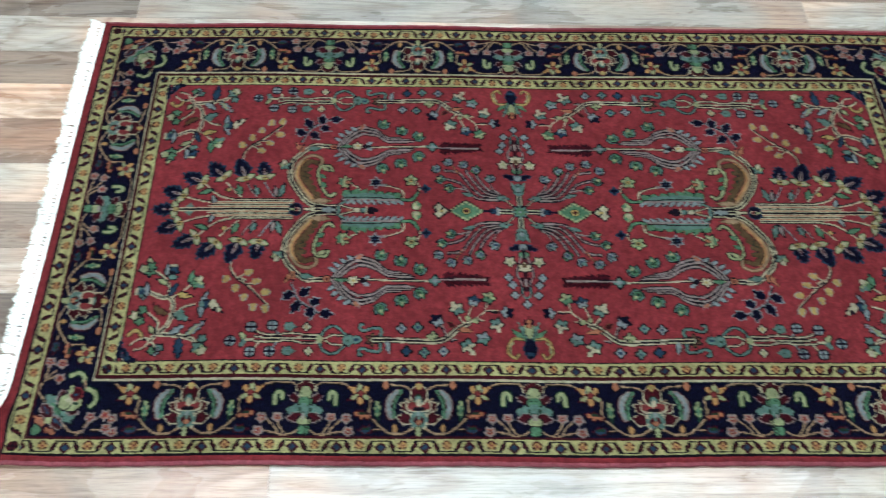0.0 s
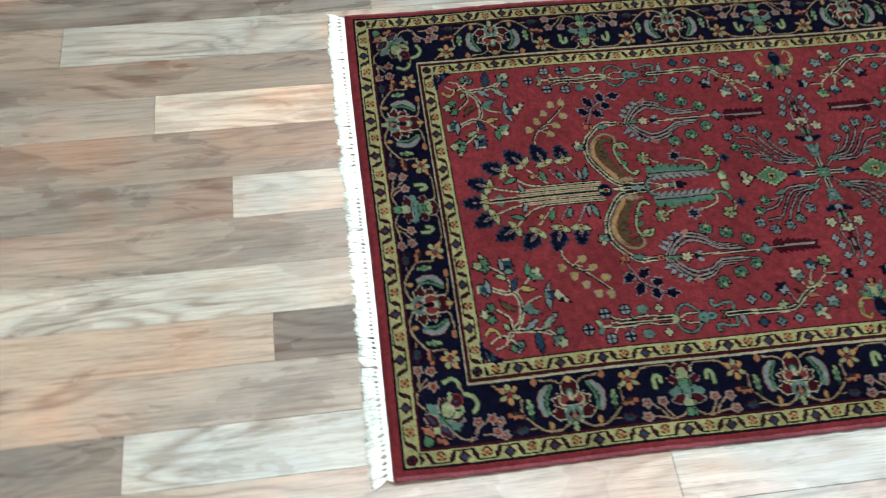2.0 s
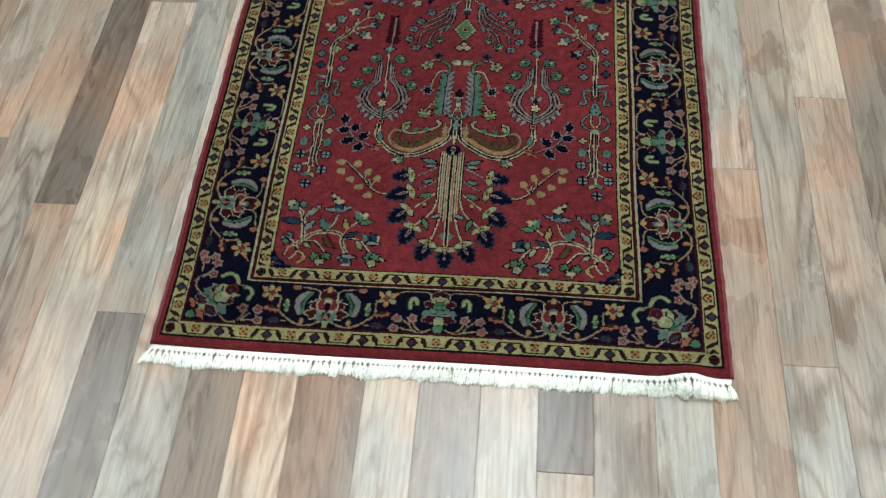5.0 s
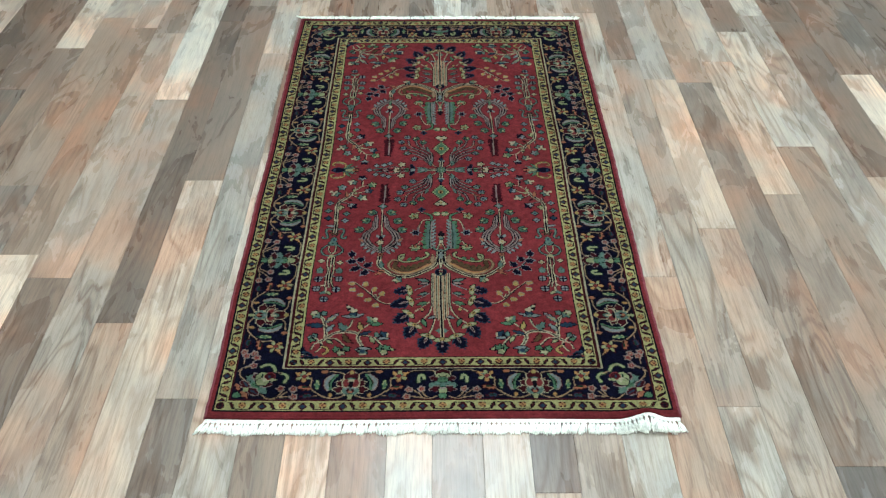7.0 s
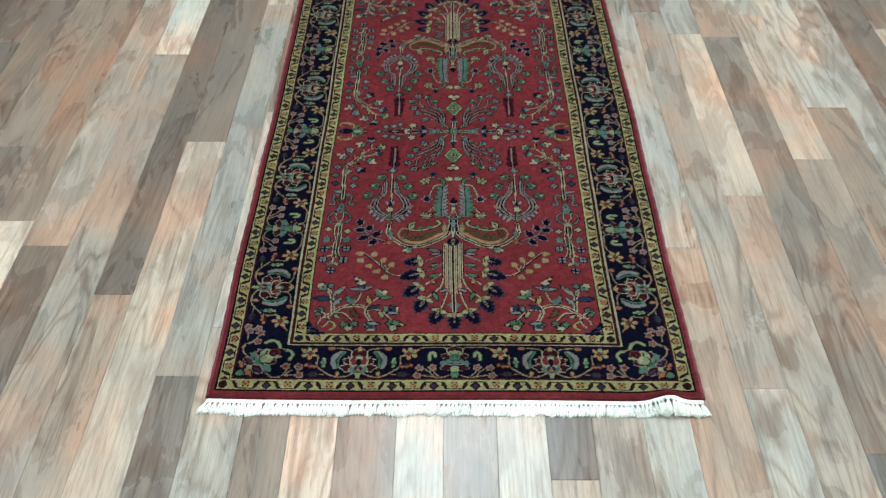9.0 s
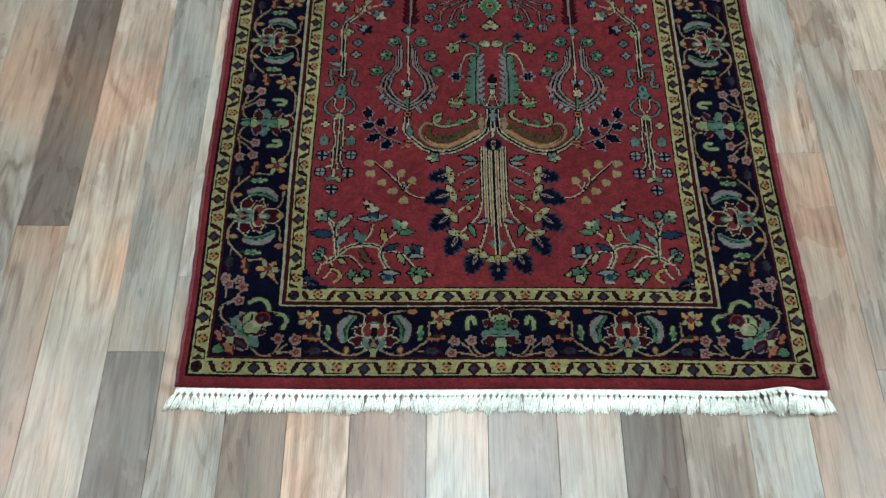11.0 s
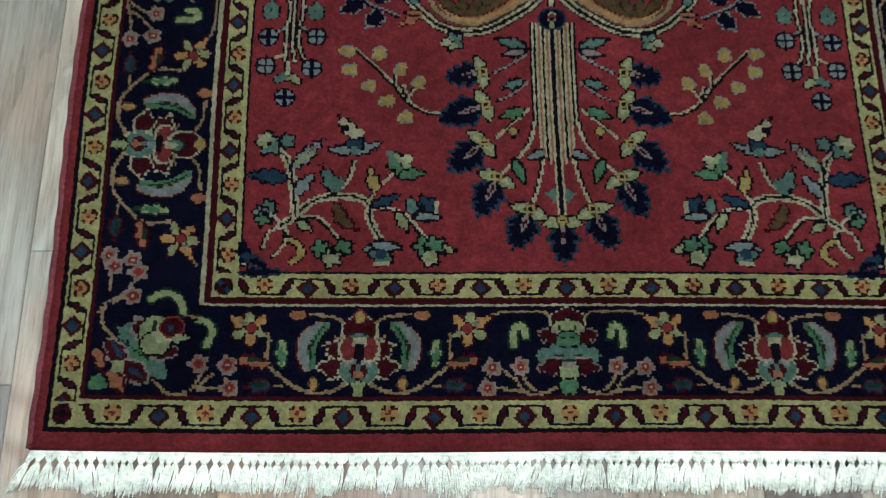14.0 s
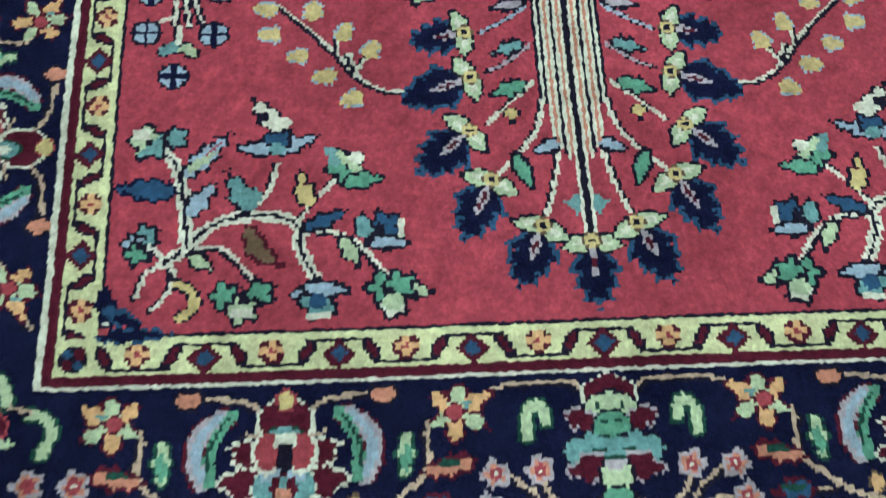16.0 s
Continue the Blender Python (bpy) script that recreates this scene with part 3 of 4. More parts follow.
stroke("C", 2.4, (1, 382), (4, 343), rim='K', rw=1.6)
oval("L", 0, 340, 5, 7, rim='K')
leaf("L", 0, 352, 0, 326, 12, rim='K', rw=1.4)
# side stalks with crossed flowers
brush["zone"] = ZONE["flower_spray"]
stroke("C", 2.0, (252, 343), (252, 373), (249, 388), (252, 427), (250, 446), rim='K', rw=1.9)
stroke("C", 2.0, (246, 343), (244, 373), (245, 396), (245, 427), (242, 445), rim='K', rw=1.9)
stroke("C", 2.0, (239, 342), (238, 372), (236, 388), (240, 419), (234, 445), rim='K', rw=1.9)
stem((248, 446), (248, 464), w=2.4)
leaf("T", 248, 461, 261, 468, 10, rim='K', rw=1.4)
leaf("F", 247, 461, 235, 470, 10, rim='K', rw=1.4)
stem((252, 438), (262, 444), w=1.6)
stem((235, 441), (229, 447), w=1.6)
stem((253, 410), (265, 418), w=1.6, c='L')
stem((236, 409), (229, 415), w=1.6, c='L')
cross_flower(268, 420, 8.2)
cross_flower(223, 419, 8.2)
cross_flower(269, 451, 8.2)
cross_flower(226, 453, 8.2)
cross_flower(250, 484, 8.2)
leaf("T", 267, 401, 267, 379, 17, rim='K', rw=1.2)
leaf("T", 224, 401, 225, 380, 17, rim='K', rw=1.2)
oval("V", 267, 390, 2, 2)
oval("V", 225, 391, 2, 2)
lobes("C", 267, 358, 7, n=4)
oval("F", 267, 358, 3, 3)
lobes("C", 225, 364, 7, n=4)
oval("U", 225, 364, 3, 3)
brush["zone"] = ZONE["vase_motif"]
stroke("T", 3.2, (246, 341), (263, 337), (271, 321), (264, 307), (250, 298), (233, 304), (223, 320), (230, 334), (246, 341), rim='K', rw=1.8)
stroke("C", 2, (256, 305), (254, 322), (248, 332), rim='K', rw=1.4)
stroke("C", 2, (239, 304), (239, 322), (245, 332), rim='K', rw=1.4)
leaf("T", 247, 304, 248, 282, 20, rim='K')
oval("F", 246, 341, 6, 5)
oval("V", 248, 296, 3, 3)
# scrolls and dark shields above the lanterns
brush["zone"] = ZONE["vase_motif"]
stroke("T", 4.0, (240, 242), (230, 241), (225, 248), (228, 261), (231, 269), (227, 276), (220, 276), (219, 271), rim='K', rw=1.6)
stroke("T", 4.0, (252, 243), (262, 241), (267, 248), (264, 261), (261, 270), (264, 276), (272, 276), (272, 271), rim='K', rw=1.6)
lobes("W", 246, 255, 11, n=6, rim='K')
oval("M", 246, 255, 7, 6)
oval("P", 246, 256, 3, 2.5)
leaf("T", 246, 288, 246, 271, 16, rim='K', rw=1.4)
leaf("B", 246, 286, 246, 276, 6)
# long stalks with small flowers
brush["zone"] = ZONE["flower_spray"]
triple((246, 254), (247, 207), (249, 152), (242, 132), (227, 115), (216, 97))
stem((216, 97), (207, 84), (194, 70), (179, 67), w=2.2)
stem((211, 97), (194, 95), (182, 88), w=2)
stem((208, 85), (211, 74), w=2)
stem((227, 115), (226, 103), w=2, c='S')
stem((215, 106), (206, 113), w=2)
stem((238, 135), (226, 138), (218, 145), w=1.8, c='H')
stem((193, 67), (194, 48), w=1.8)
stem((246, 125), (245, 117), w=1.6, c='H')
leaf("S", 227, 113, 231, 91, 8, rim='K', rw=1.2)
leaf("M", 223, 121, 215, 132, 8, rim='W', rw=1)
leaf("F", 209, 91, 216, 81, 8, rim='K', rw=1)
leaf("F", 211, 95, 205, 101, 8, rim='K', rw=1)
two_tone("T", "C", 218, 52, 11, -17)
two_tone("N", "L", 196, 34, 10, 95)
two_tone("L", "T", 243, 74, 11, -18)
two_tone("T", "C", 256, 100, 12, -30)
two_tone("G", "F", 170, 63, 11, -153)
two_tone("L", "B", 176, 88, 10, -167)
two_tone("T", "C", 191, 116, 12, 149)
two_tone("L", "N", 212, 150, 11, 146)
oval("C", 227, 49, 5, 4)
oval("C", 183, 123, 5, 4)
oval("C", 268, 92, 5, 5)
lobes("L", 266, 139, 8, n=4, rim='K', heart='B', hr=2.4)
lobes("T", 268, 170, 8, n=4, rim='K', heart='B', hr=2.4)
lobes("B", 266, 199, 8, n=4, rim='K', heart='B', hr=2.4)
lobes("T", 224, 181, 8, n=4, rim='K', heart='B', hr=2.4)
lobes("L", 226, 208, 8, n=4, rim='K', heart='B', hr=2.4)
lobes("F", 240, 156, 8, n=4, rim='K', heart='B', hr=2.4)
leaf("L", 248, 231, 269, 227, 8, rim='K', rw=1.2)
leaf("F", 240, 167, 241, 152, 7, rim='K', rw=1)
# vases of concentric lines
brush["zone"] = ZONE["vase_motif"]
twin((137, 329), (114, 314), (96, 294), (96, 274), (103, 254), (115, 242), (122, 230), (124, 212))
twin((137, 323), (118, 309), (103, 290), (103, 274), (109, 254), (120, 242), (126, 230), (129, 194))
twin((137, 317), (122, 304), (111, 286), (110, 274), (116, 255), (124, 242), (130, 230), (133, 188))
twin((137, 329), (160, 314), (180, 295), (182, 276), (176, 256), (164, 243), (158, 231), (158, 212))
twin((137, 323), (157, 310), (173, 291), (175, 276), (170, 256), (160, 243), (154, 230), (155, 195))
twin((137, 317), (153, 305), (166, 287), (167, 275), (164, 255), (155, 243), (150, 230), (151, 188))
stroke("C", 2.4, (137, 322), (137, 276), (138, 241), (140, 162), rim='K', rw=1.4)
leaf("L", 139, 276, 150, 264, 10, rim='K', rw=1.2)
leaf("L", 139, 276, 130, 264, 10, rim='K', rw=1.2)
oval("K", 139, 275, 5, 5)
lobes("C", 140, 292, 9, n=5, rim='M')
oval("U", 140, 291, 3, 3)
leaf("G", 138, 322, 139, 299, 6, rim='K', rw=1)
leaf("L", 114, 316, 105, 327, 7, rim='K', rw=1.3)
leaf("L", 161, 317, 168, 328, 7, rim='K', rw=1.3)
leaf("L", 106, 306, 98, 316, 7, rim='K', rw=1.3)
leaf("L", 169, 307, 176, 318, 7, rim='K', rw=1.3)
leaf("L", 100, 293, 92, 304, 7, rim='K', rw=1.3)
leaf("L", 176, 294, 183, 306, 7, rim='K', rw=1.3)
leaf("L", 123, 322, 115, 334, 7, rim='K', rw=1.3)
leaf("L", 151, 323, 158, 335, 7, rim='K', rw=1.3)
leaf("S", 98, 287, 89, 277, 7, rim='H', rw=1)
leaf("S", 179, 289, 188, 279, 7, rim='H', rw=1)
brush["zone"] = ZONE["flower_spray"]
sprig((162, 178), (169, 172))
sprig((118, 178), (110, 174))
sprig((175, 209), (184, 207))
sprig((102, 211), (92, 209))
sprig((190, 244), (199, 241))
sprig((91, 245), (82, 242))
# feathered dark leaves on cream spines
brush["zone"] = ZONE["vase_motif"]
lobes("T", 139, 152, 10, n=4, rim='K')
oval("L", 139, 152, 4, 4)
leaf("M", 135, 137, 121, 127, 8, rim='K', rw=0.7)
leaf("M", 135, 137, 151, 127, 8, rim='K', rw=0.7)
leaf("M", 136, 128, 122, 118, 8, rim='K', rw=0.7)
leaf("M", 136, 128, 151, 118, 8, rim='K', rw=0.7)
leaf("M", 136, 118, 123, 107, 8, rim='K', rw=0.7)
leaf("M", 136, 118, 150, 109, 8, rim='K', rw=0.7)
leaf("M", 137, 109, 124, 98, 8, rim='K', rw=0.7)
leaf("M", 137, 109, 150, 98, 8, rim='K', rw=0.7)
leaf("M", 137, 99, 126, 89, 8, rim='K', rw=0.7)
leaf("M", 137, 99, 149, 89, 8, rim='K', rw=0.7)
leaf("M", 137, 89, 127, 79, 8, rim='K', rw=0.7)
leaf("M", 137, 89, 149, 80, 8, rim='K', rw=0.7)
leaf("M", 138, 80, 128, 70, 8, rim='K', rw=0.7)
leaf("M", 138, 80, 148, 70, 8, rim='K', rw=0.7)
leaf("M", 138, 71, 130, 59, 8, rim='K', rw=0.7)
leaf("M", 138, 71, 148, 60, 8, rim='K', rw=0.7)
stroke("H", 2.2, (137, 147), (136, 112), (136, 66), rim='K', rw=0.7)
# centre medallion
brush["zone"] = ZONE["centre_medallion"]
stroke("H", 2.2, (24, 34), (25, 68), (34, 83), (55, 99), (63, 112), (67, 128), rim='K', rw=2.4)
sprig((66, 138), (74, 147), "T", 8.5)
stroke("H", 2.2, (29, 34), (32, 63), (44, 78), (69, 95), (82, 106), (86, 129), rim='K', rw=2.4)
sprig((89, 145), (96, 153), "L", 8.5)
stroke("H", 2.2, (32, 34), (37, 55), (50, 69), (73, 85), (87, 91), rim='K', rw=2.4)
sprig((99, 95), (107, 103), "L", 8.5)
stroke("H", 2.2, (36, 33), (44, 51), (60, 65), (75, 73), rim='K', rw=2.4)
sprig((88, 73), (96, 81), "G", 8.5)
stroke("S", 1.8, (79, 104), (90, 111), (99, 117), rim='K', rw=1)
sprig((104, 123), (114, 129), "L", 8.5)
stroke("H", 2, (37, 33), (45, 43), (58, 50), rim='K', rw=1.2)
sprig((69, 48), (77, 53), "L", 8.5)
stroke("H", 1.8, (43, 91), (47, 105), (48, 115), rim='K', rw=1)
sprig((48, 122), (45, 130), "T", 8.5)
leaf("T", 32, 80, 38, 101, 7, rim='K', rw=1.2)
leaf("T", 29, 38, 26, 16, 13, rim='K', rw=1.4)
stroke("C", 2.2, (8, 8), (20, 20), (26, 26), rim="K", rw=1.0)
# green lozenge on the long axis
leaf("L", 0, 26, 0, 55, 15, rim="K", rw=1.6)
oval("B", 0, 47, 5, 6, rim="N")
stroke("N", 5, (0, 51), (0, 73))
lozenge(0, 94, 19, 28)
stroke("K", 3, (0, 122), (0, 131))
lobes("C", 7, 143, 8, n=4, rim="K")
lobes("C", 0, 133, 6, n=4, rim="K")
oval("U", 0, 138, 3, 4)
oval("K", 0, 149, 2, 4)
# star of the centre and the flower column on the short axis
stroke("C", 2.2, (4, 10), (3, 34), rim="K", rw=1.6)
stroke("K", 2, (0, 10), (0, 34))
stroke("C", 2.2, (8, 4), (35, 3), rim="K", rw=1.6)
stroke("K", 2, (8, 0), (35, 0))
lobes("T", 0, 0, 14, n=8, rim="K")
oval("G", 0, 0, 8, 8)
oval("L", 0, 0, 3, 3)
leaf("T", 34, 0, 61, 0, 22, rim="K", rw=1.6)
leaf("T", 41, 2, 61, 11, 8, rim="K", rw=1)
oval("L", 46, 0, 4, 4)
leaf("N", 69, 0, 78, 26, 12, rim="B", rw=1.2)
oval("L", 72, 0, 6, 6, rim="K")
oval("G", 87, 0, 5, 9, rim="K")
stroke("K", 2, (75, 0), (112, 0))
stroke("H", 2, (90, 5), (122, 14), (139, 8), (161, 7), rim="K", rw=1.2)
lobes("C", 100, 24, 10, n=5, rim="K")
oval("F", 102, 24, 4, 4)
lobes("C", 112, 0, 11, n=6, rim="K")
oval("W", 108, 0, 4, 5)
leaf("M", 121, 0, 160, 0, 12, rim="K", rw=1.2)
oval("H", 141, 0, 7, 3)
lobes("L", 131, 28, 7, n=4, rim="K", heart="T", hr=2.2)
lobes("L", 145, 22, 7, n=4, rim="K", heart="T", hr=2.2)
lobes("L", 164, 19, 7, n=4, rim="K", heart="T", hr=2.2)
lobes("L", 181, 0, 7, n=4, rim="K", heart="T", hr=2.2)
stroke("T", 2, (148, 8), (164, 6), (170, 0), rim="K", rw=1)
# lyre palmettes at the middle of the sides
brush["zone"] = ZONE["lyre_motif"]
leaf("T", 243, 3, 213, 17, 9, rim="K", rw=1.2)
leaf("G", 246, 6, 227, 27, 8, rim="K", rw=1.2)
leaf("F", 243, 0, 210, 6, 8, rim="K", rw=1.2)
leaf("S", 224, 0, 205, 0, 9, rim="M")
oval("N", 260, 0, 16, 10, rim="B", rw=1.4)
oval("B", 269, 0, 4, 6)
stroke("U", 3, (243, 12), (243, 26), (255, 34), (269, 34), (276, 24), (269, 19), rim="W", rw=1.3)
stroke("F", 2, (248, 26), (257, 31), (267, 31))


# ---- the navy border: palmette and rosette by turns, joined by a vine ----
def border_run():
    brush["zone"] = ZONE["border_vine"]
    stem((4, 14), (13, 6), (24, 2), (37, 3), (45, 14), (57, 24), c='D')
    stem((36, 3), (58, 7), (67, 7), c='D')
    stem((30, 5), (38, 15), (41, 25), c='D')
    stem((1, 80), (15, 75), (23, 79), (47, 79), (62, 77), (72, 69), c='D')
    stem((87, 60), (101, 56), (101, 32), (116, 16), (133, 5), (153, 4), (167, 11), (177, 13), w=3.0, c='D')
    stem((178, 66), (166, 68), (156, 74), (132, 77), c='D')
    stem((116, 10), (97, 9), w=2, c='D')
    lobes('S', 65, 26, 6.2, n=5, rim='H')
    oval("P", 65, 26, 3.8, 3.8)
    oval("C", 65, 26, 1.3, 1.3)
    lobes('S', 69, 7, 6.2, n=5, rim='H')
    oval("P", 69, 7, 3.8, 3.8)
    oval("C", 69, 7, 1.3, 1.3)
    lobes('S', 41, 27, 6.2, n=5, rim='H')
    oval("P", 41, 27, 3.8, 3.8)
    oval("C", 41, 27, 1.3, 1.3)
    leaf("O", 87, 63, 98, 75, 10, rim='M', rw=1.4)
    leaf("O", 87, 63, 65, 74, 11, rim='M', rw=1.4)
    leaf("F", 86, 63, 82, 81, 10, rim='M', rw=1.4)
    leaf("F", 85, 62, 67, 53, 9, rim='M', rw=1.4)
    leaf("O", 86, 62, 86, 44, 10, rim='M', rw=1.4)
    leaf("F", 87, 62, 100, 55, 7, rim='M', rw=1)
    oval("P", 86, 63, 4.6, 4.2, rim='M', rw=1)
    oval("T", 79, 68, 2.6, 2)
    leaf("F", 112, 53, 114, 23, 10, rim='V', rw=1.6)
    leaf("G", 112, 46, 114, 27, 5)
    leaf("S", 77, 34, 104, 28, 10, rim='M')
    leaf("V", 83, 34, 98, 33, 4)
    leaf("B", 105, 10, 85, 9, 11, rim='M')
    leaf("V", 103, 11, 87, 11, 4)
    stroke("F", 6, (47, 47), (47, 58), (43, 65), (38, 63), (36, 55), rim='V', rw=1.6)
    stroke("M", 13, (145, 64), (133, 55), (130, 42), (134, 29))
    stroke("H", 9.5, (144, 65), (133, 56), (130, 42), (135, 28))
    stroke("L", 5, (142, 65), (133, 55), (131, 41), (135, 29))
    stroke("G", 6, (149, 66), (141, 53), (138, 41), (139, 28))
    stroke("V", 1.8, (147, 65), (141, 55), (137, 43), (138, 33))
    oval("S", 125, 76, 7, 4.4, rim='K')
    leaf("O", 141, 6, 140, 18, 7, rim='W', rw=1.2)
    brush["zone"] = ZONE["border_rosette"]
    oval("C", 178, 61, 16.5, 14.5)
    oval("M", 178, 62, 14.5, 12.5)
    oval("T", 177, 53, 8, 5, rim='V', rw=1.2)
    oval("U", 178, 74, 4.6, 5.5, rim='P', rw=1.2)
    stem((169, 52), (157, 55), w=2, c='D')
    leaf("M", 167, 25, 144, 28, 19, rim='C', rw=2.0)
    leaf("M", 166, 39, 149, 48, 16, rim='C', rw=2.0)
    leaf("M", 160, 40, 155, 43, 7)
    oval("T", 177, 24, 15, 12.5, rim='C', rw=1.2)
    oval("L", 177, 30, 12, 3)
    oval("M", 178, 23, 7.5, 7.5)
    oval("S", 178, 20, 4.6, 3.4)
    oval("T", 178, 27, 2.6, 3)
    oval("C", 169, 43, 9, 12)
    oval("P", 169, 44, 6.6, 10)
    oval("C", 177, 50, 6, 4)
    oval("K", 177, 40, 3.6, 8.5)
    leaf("F", 177, 14, 177, -1, 11, rim='K')
    brush["zone"] = ZONE["border_palmette"]
    leaf("M", 1, 62, 1, 83, 30, rim='C', rw=1.6)
    oval("K", 1, 70, 4.5, 3.4)
    oval("F", 1, 61, 13, 9, rim='K', rw=1.4)
    oval("V", 7, 62, 2, 2)
    leaf("M", 9, 53, 27, 59, 12, rim='H', rw=1.6)
    leaf("M", 12, 54, 20, 47, 9)
    oval("G", 2, 50, 8, 9, rim='K', rw=1.4)
    oval("V", 4, 53, 1.6, 1.6)
    oval("V", 4, 45, 1.6, 1.6)
    leaf("T", 1, 37, 30, 37, 20, rim='K', rw=1.6)
    oval("T", 2, 37, 13, 7)
    oval("V", 8, 37, 5, 1.4)
    oval("V", 2, 33, 4, 1.2)
    leaf("M", 4, 29, 27, 25, 15, rim='H', rw=1.6)
    oval("F", 2, 22, 6.5, 8, rim='K')
    leaf("G", 2, 15, 3, 0, 13, rim='K')
    oval("H", 2, 29, 5, 3)

navy = (GA < MAIN_A) & (GB < MAIN_B) & ~((GA < INNER_A + 4.5) & (GB < INNER_B + 4))
WIDE_A, WIDE_B = (MAIN_A - INNER_A - 4) / 83, (MAIN_B - INNER_B - 4) / 83
runs = [(lambda s, d: (s, MAIN_B - d * WIDE_B), GB > INNER_B), (lambda s, d: (356 - s, MAIN_B - d * WIDE_B), (GB > INNER_B) & (GA > 178) & (GA < 288))]
for k in range(4):
    runs.append(((lambda s, d, k=k: (MAIN_A - d * WIDE_A, 178 * k + s if k % 2 == 0 else 178 * (k + 1) - s)),
                 (GA > INNER_A) & (GB >= 178 * k - 18) & (GB < (178 * (k + 1) if k < 3 else 652))))
for place, strip in runs:
    brush["map"], brush["keep"] = place, strip & navy
    border_run()
brush["map"], brush["keep"] = None, navy
# corner palmettes
brush["zone"] = ZONE["corner_palmette"]
stem((400, 695), (396, 688), (396, 706), (385, 717), c='D')
stem((396, 687), (381, 678), (370, 661), c='H')
stem((390, 686), (376, 681), c='D')
stem((393, 675), (392, 654), c='D')
stem((354, 750), (342, 761), (336, 766), (322, 766), (312, 761), (300, 749), c='D')
stem((316, 763), (306, 742), c='D')
stem((312, 762), (287, 761), c='D')
lobes('S', 370, 658, 6.6, n=5, rim='H')
oval("P", 370, 658, 4.2, 4.2)
oval("C", 370, 658, 1.3, 1.3)
lobes('S', 373, 680, 6.6, n=5, rim='H')
oval("P", 373, 680, 4.2, 4.2)
oval("C", 373, 680, 1.3, 1.3)
lobes('S', 391, 653, 6.6, n=5, rim='H')
oval("P", 391, 653, 4.2, 4.2)
oval("C", 391, 653, 1.3, 1.3)
lobes('S', 312, 740, 6.6, n=5, rim='H')
oval("P", 312, 740, 4.2, 4.2)
oval("C", 312, 740, 1.3, 1.3)
lobes('S', 288, 741, 6.6, n=5, rim='H')
oval("P", 288, 741, 4.2, 4.2)
oval("C", 288, 741, 1.3, 1.3)
lobes('S', 285, 761, 6.6, n=5, rim='H')
oval("P", 285, 761, 4.2, 4.2)
oval("C", 285, 761, 1.3, 1.3)
leaf("T", 347, 727, 384, 708, 30, rim='K')
leaf("T", 372, 723, 339, 753, 32, rim='K')
leaf("G", 368, 725, 352, 744, 16)
leaf("M", 358, 718, 368, 700, 16, rim='H')
leaf("M", 355, 728, 330, 730, 16, rim='H')
leaf("M", 375, 740, 391, 719, 16, rim='H')
leaf("M", 375, 740, 353, 757, 18, rim='H')
leaf("B", 376, 736, 387, 721, 5)
leaf("B", 370, 745, 355, 754, 5)
oval("F", 351, 712, 13, 14, rim='K')
oval("F", 350, 723, 12, 10, rim='K')
lobes("C", 345, 714, 10, n=5, rim='')
oval("M", 337, 708, 9, 8, rim='P')
oval("B", 338, 709, 3, 3)
leaf("F", 336, 718, 322, 717, 9)
oval("V", 352, 707, 2, 6)
stroke("V", 1.6, (377, 721), (366, 729), (355, 736))
stroke("F", 6, (357, 683), (345, 677), (333, 683), (328, 696), rim='V', rw=1.6)
stroke("F", 6, (316, 701), (308, 703), (303, 711), (307, 723), rim='V', rw=1.6)
stem((327, 696), (315, 700), w=2, c='D')
leaf("S", 396, 730, 392, 747, 9, rim='M')
leaf("S", 387, 747, 373, 765, 13, rim='M')
leaf("G", 394, 764, 395, 750, 18, rim='K')
oval("F", 379, 743, 6, 6)
leaf("S", 397, 736, 399, 728, 8)
brush["map"] = brush["keep"] = None

# ---- the carpet itself ----
def lay(u, v):
    """From the pattern's millimetres to the floor's metres: the weave is a little wider and longer at its far end."""
    u, v = u / 1000, v / 1000
    x = u * (1 + 0.0125 * v) + 0.0012 * np.sin(7.0 * v + 1.0) + 0.0008 * np.sin(17 * v)
    y = v + 0.0325 * v * v - 0.008 * np.clip(1 - (v / 0.4) ** 2, 0, 1) ** 2 + 0.0012 * np.sin(9.0 * u + 0.5)
    return x, y


def lift(u, v):
    """Height of the foot of the pile: flat but for one curled corner and slight waves along the edges."""
    fold = 0.044 * np.exp(-((u - 382) / 30) ** 2) * np.exp(-((v + 850) / 42) ** 2)
    fold = fold + 0.006 * np.exp(-((u - 440) / 20) ** 2) * np.exp(-((v + 800) / 60) ** 2)
    wave = 0.0016 * (0.5 + 0.5 * np.sin(v / 55.0 + u / 300)) * np.clip((np.abs(u) - 380) / 60, 0, 1)
    return fold + wave


PILE = 0.0095
carpet = tagged(new("carpet"), "hand-knotted rose red carpet with navy floral border and white fringe", "rug")
nu, nv = 2 * QA, 2 * QB
iu, iv = np.meshgrid(np.arange(nu), np.arange(nv), indexing="ij")
cu, cv = (iu - QA + 0.5) * KNOT, (iv - QB + 0.5) * KNOT
# hand weaving: the four quarters are not quite alike
du = 0.35 * np.sin(cv / 61 + 1.3) + 0.35 * np.sin(cu / 47 + cv / 93)
dv = 0.35 * np.sin(cu / 73 + 0.4) + 0.35 * np.sin(cv / 71 - cu / 80)
inner = np.clip((425 - np.abs(cu)) / 20, 0, 1) * np.clip((790 - np.abs(cv)) / 20, 0, 1)
ga = np.clip((np.abs(cu + du * inner) / KNOT).astype(int), 0, QA - 1)
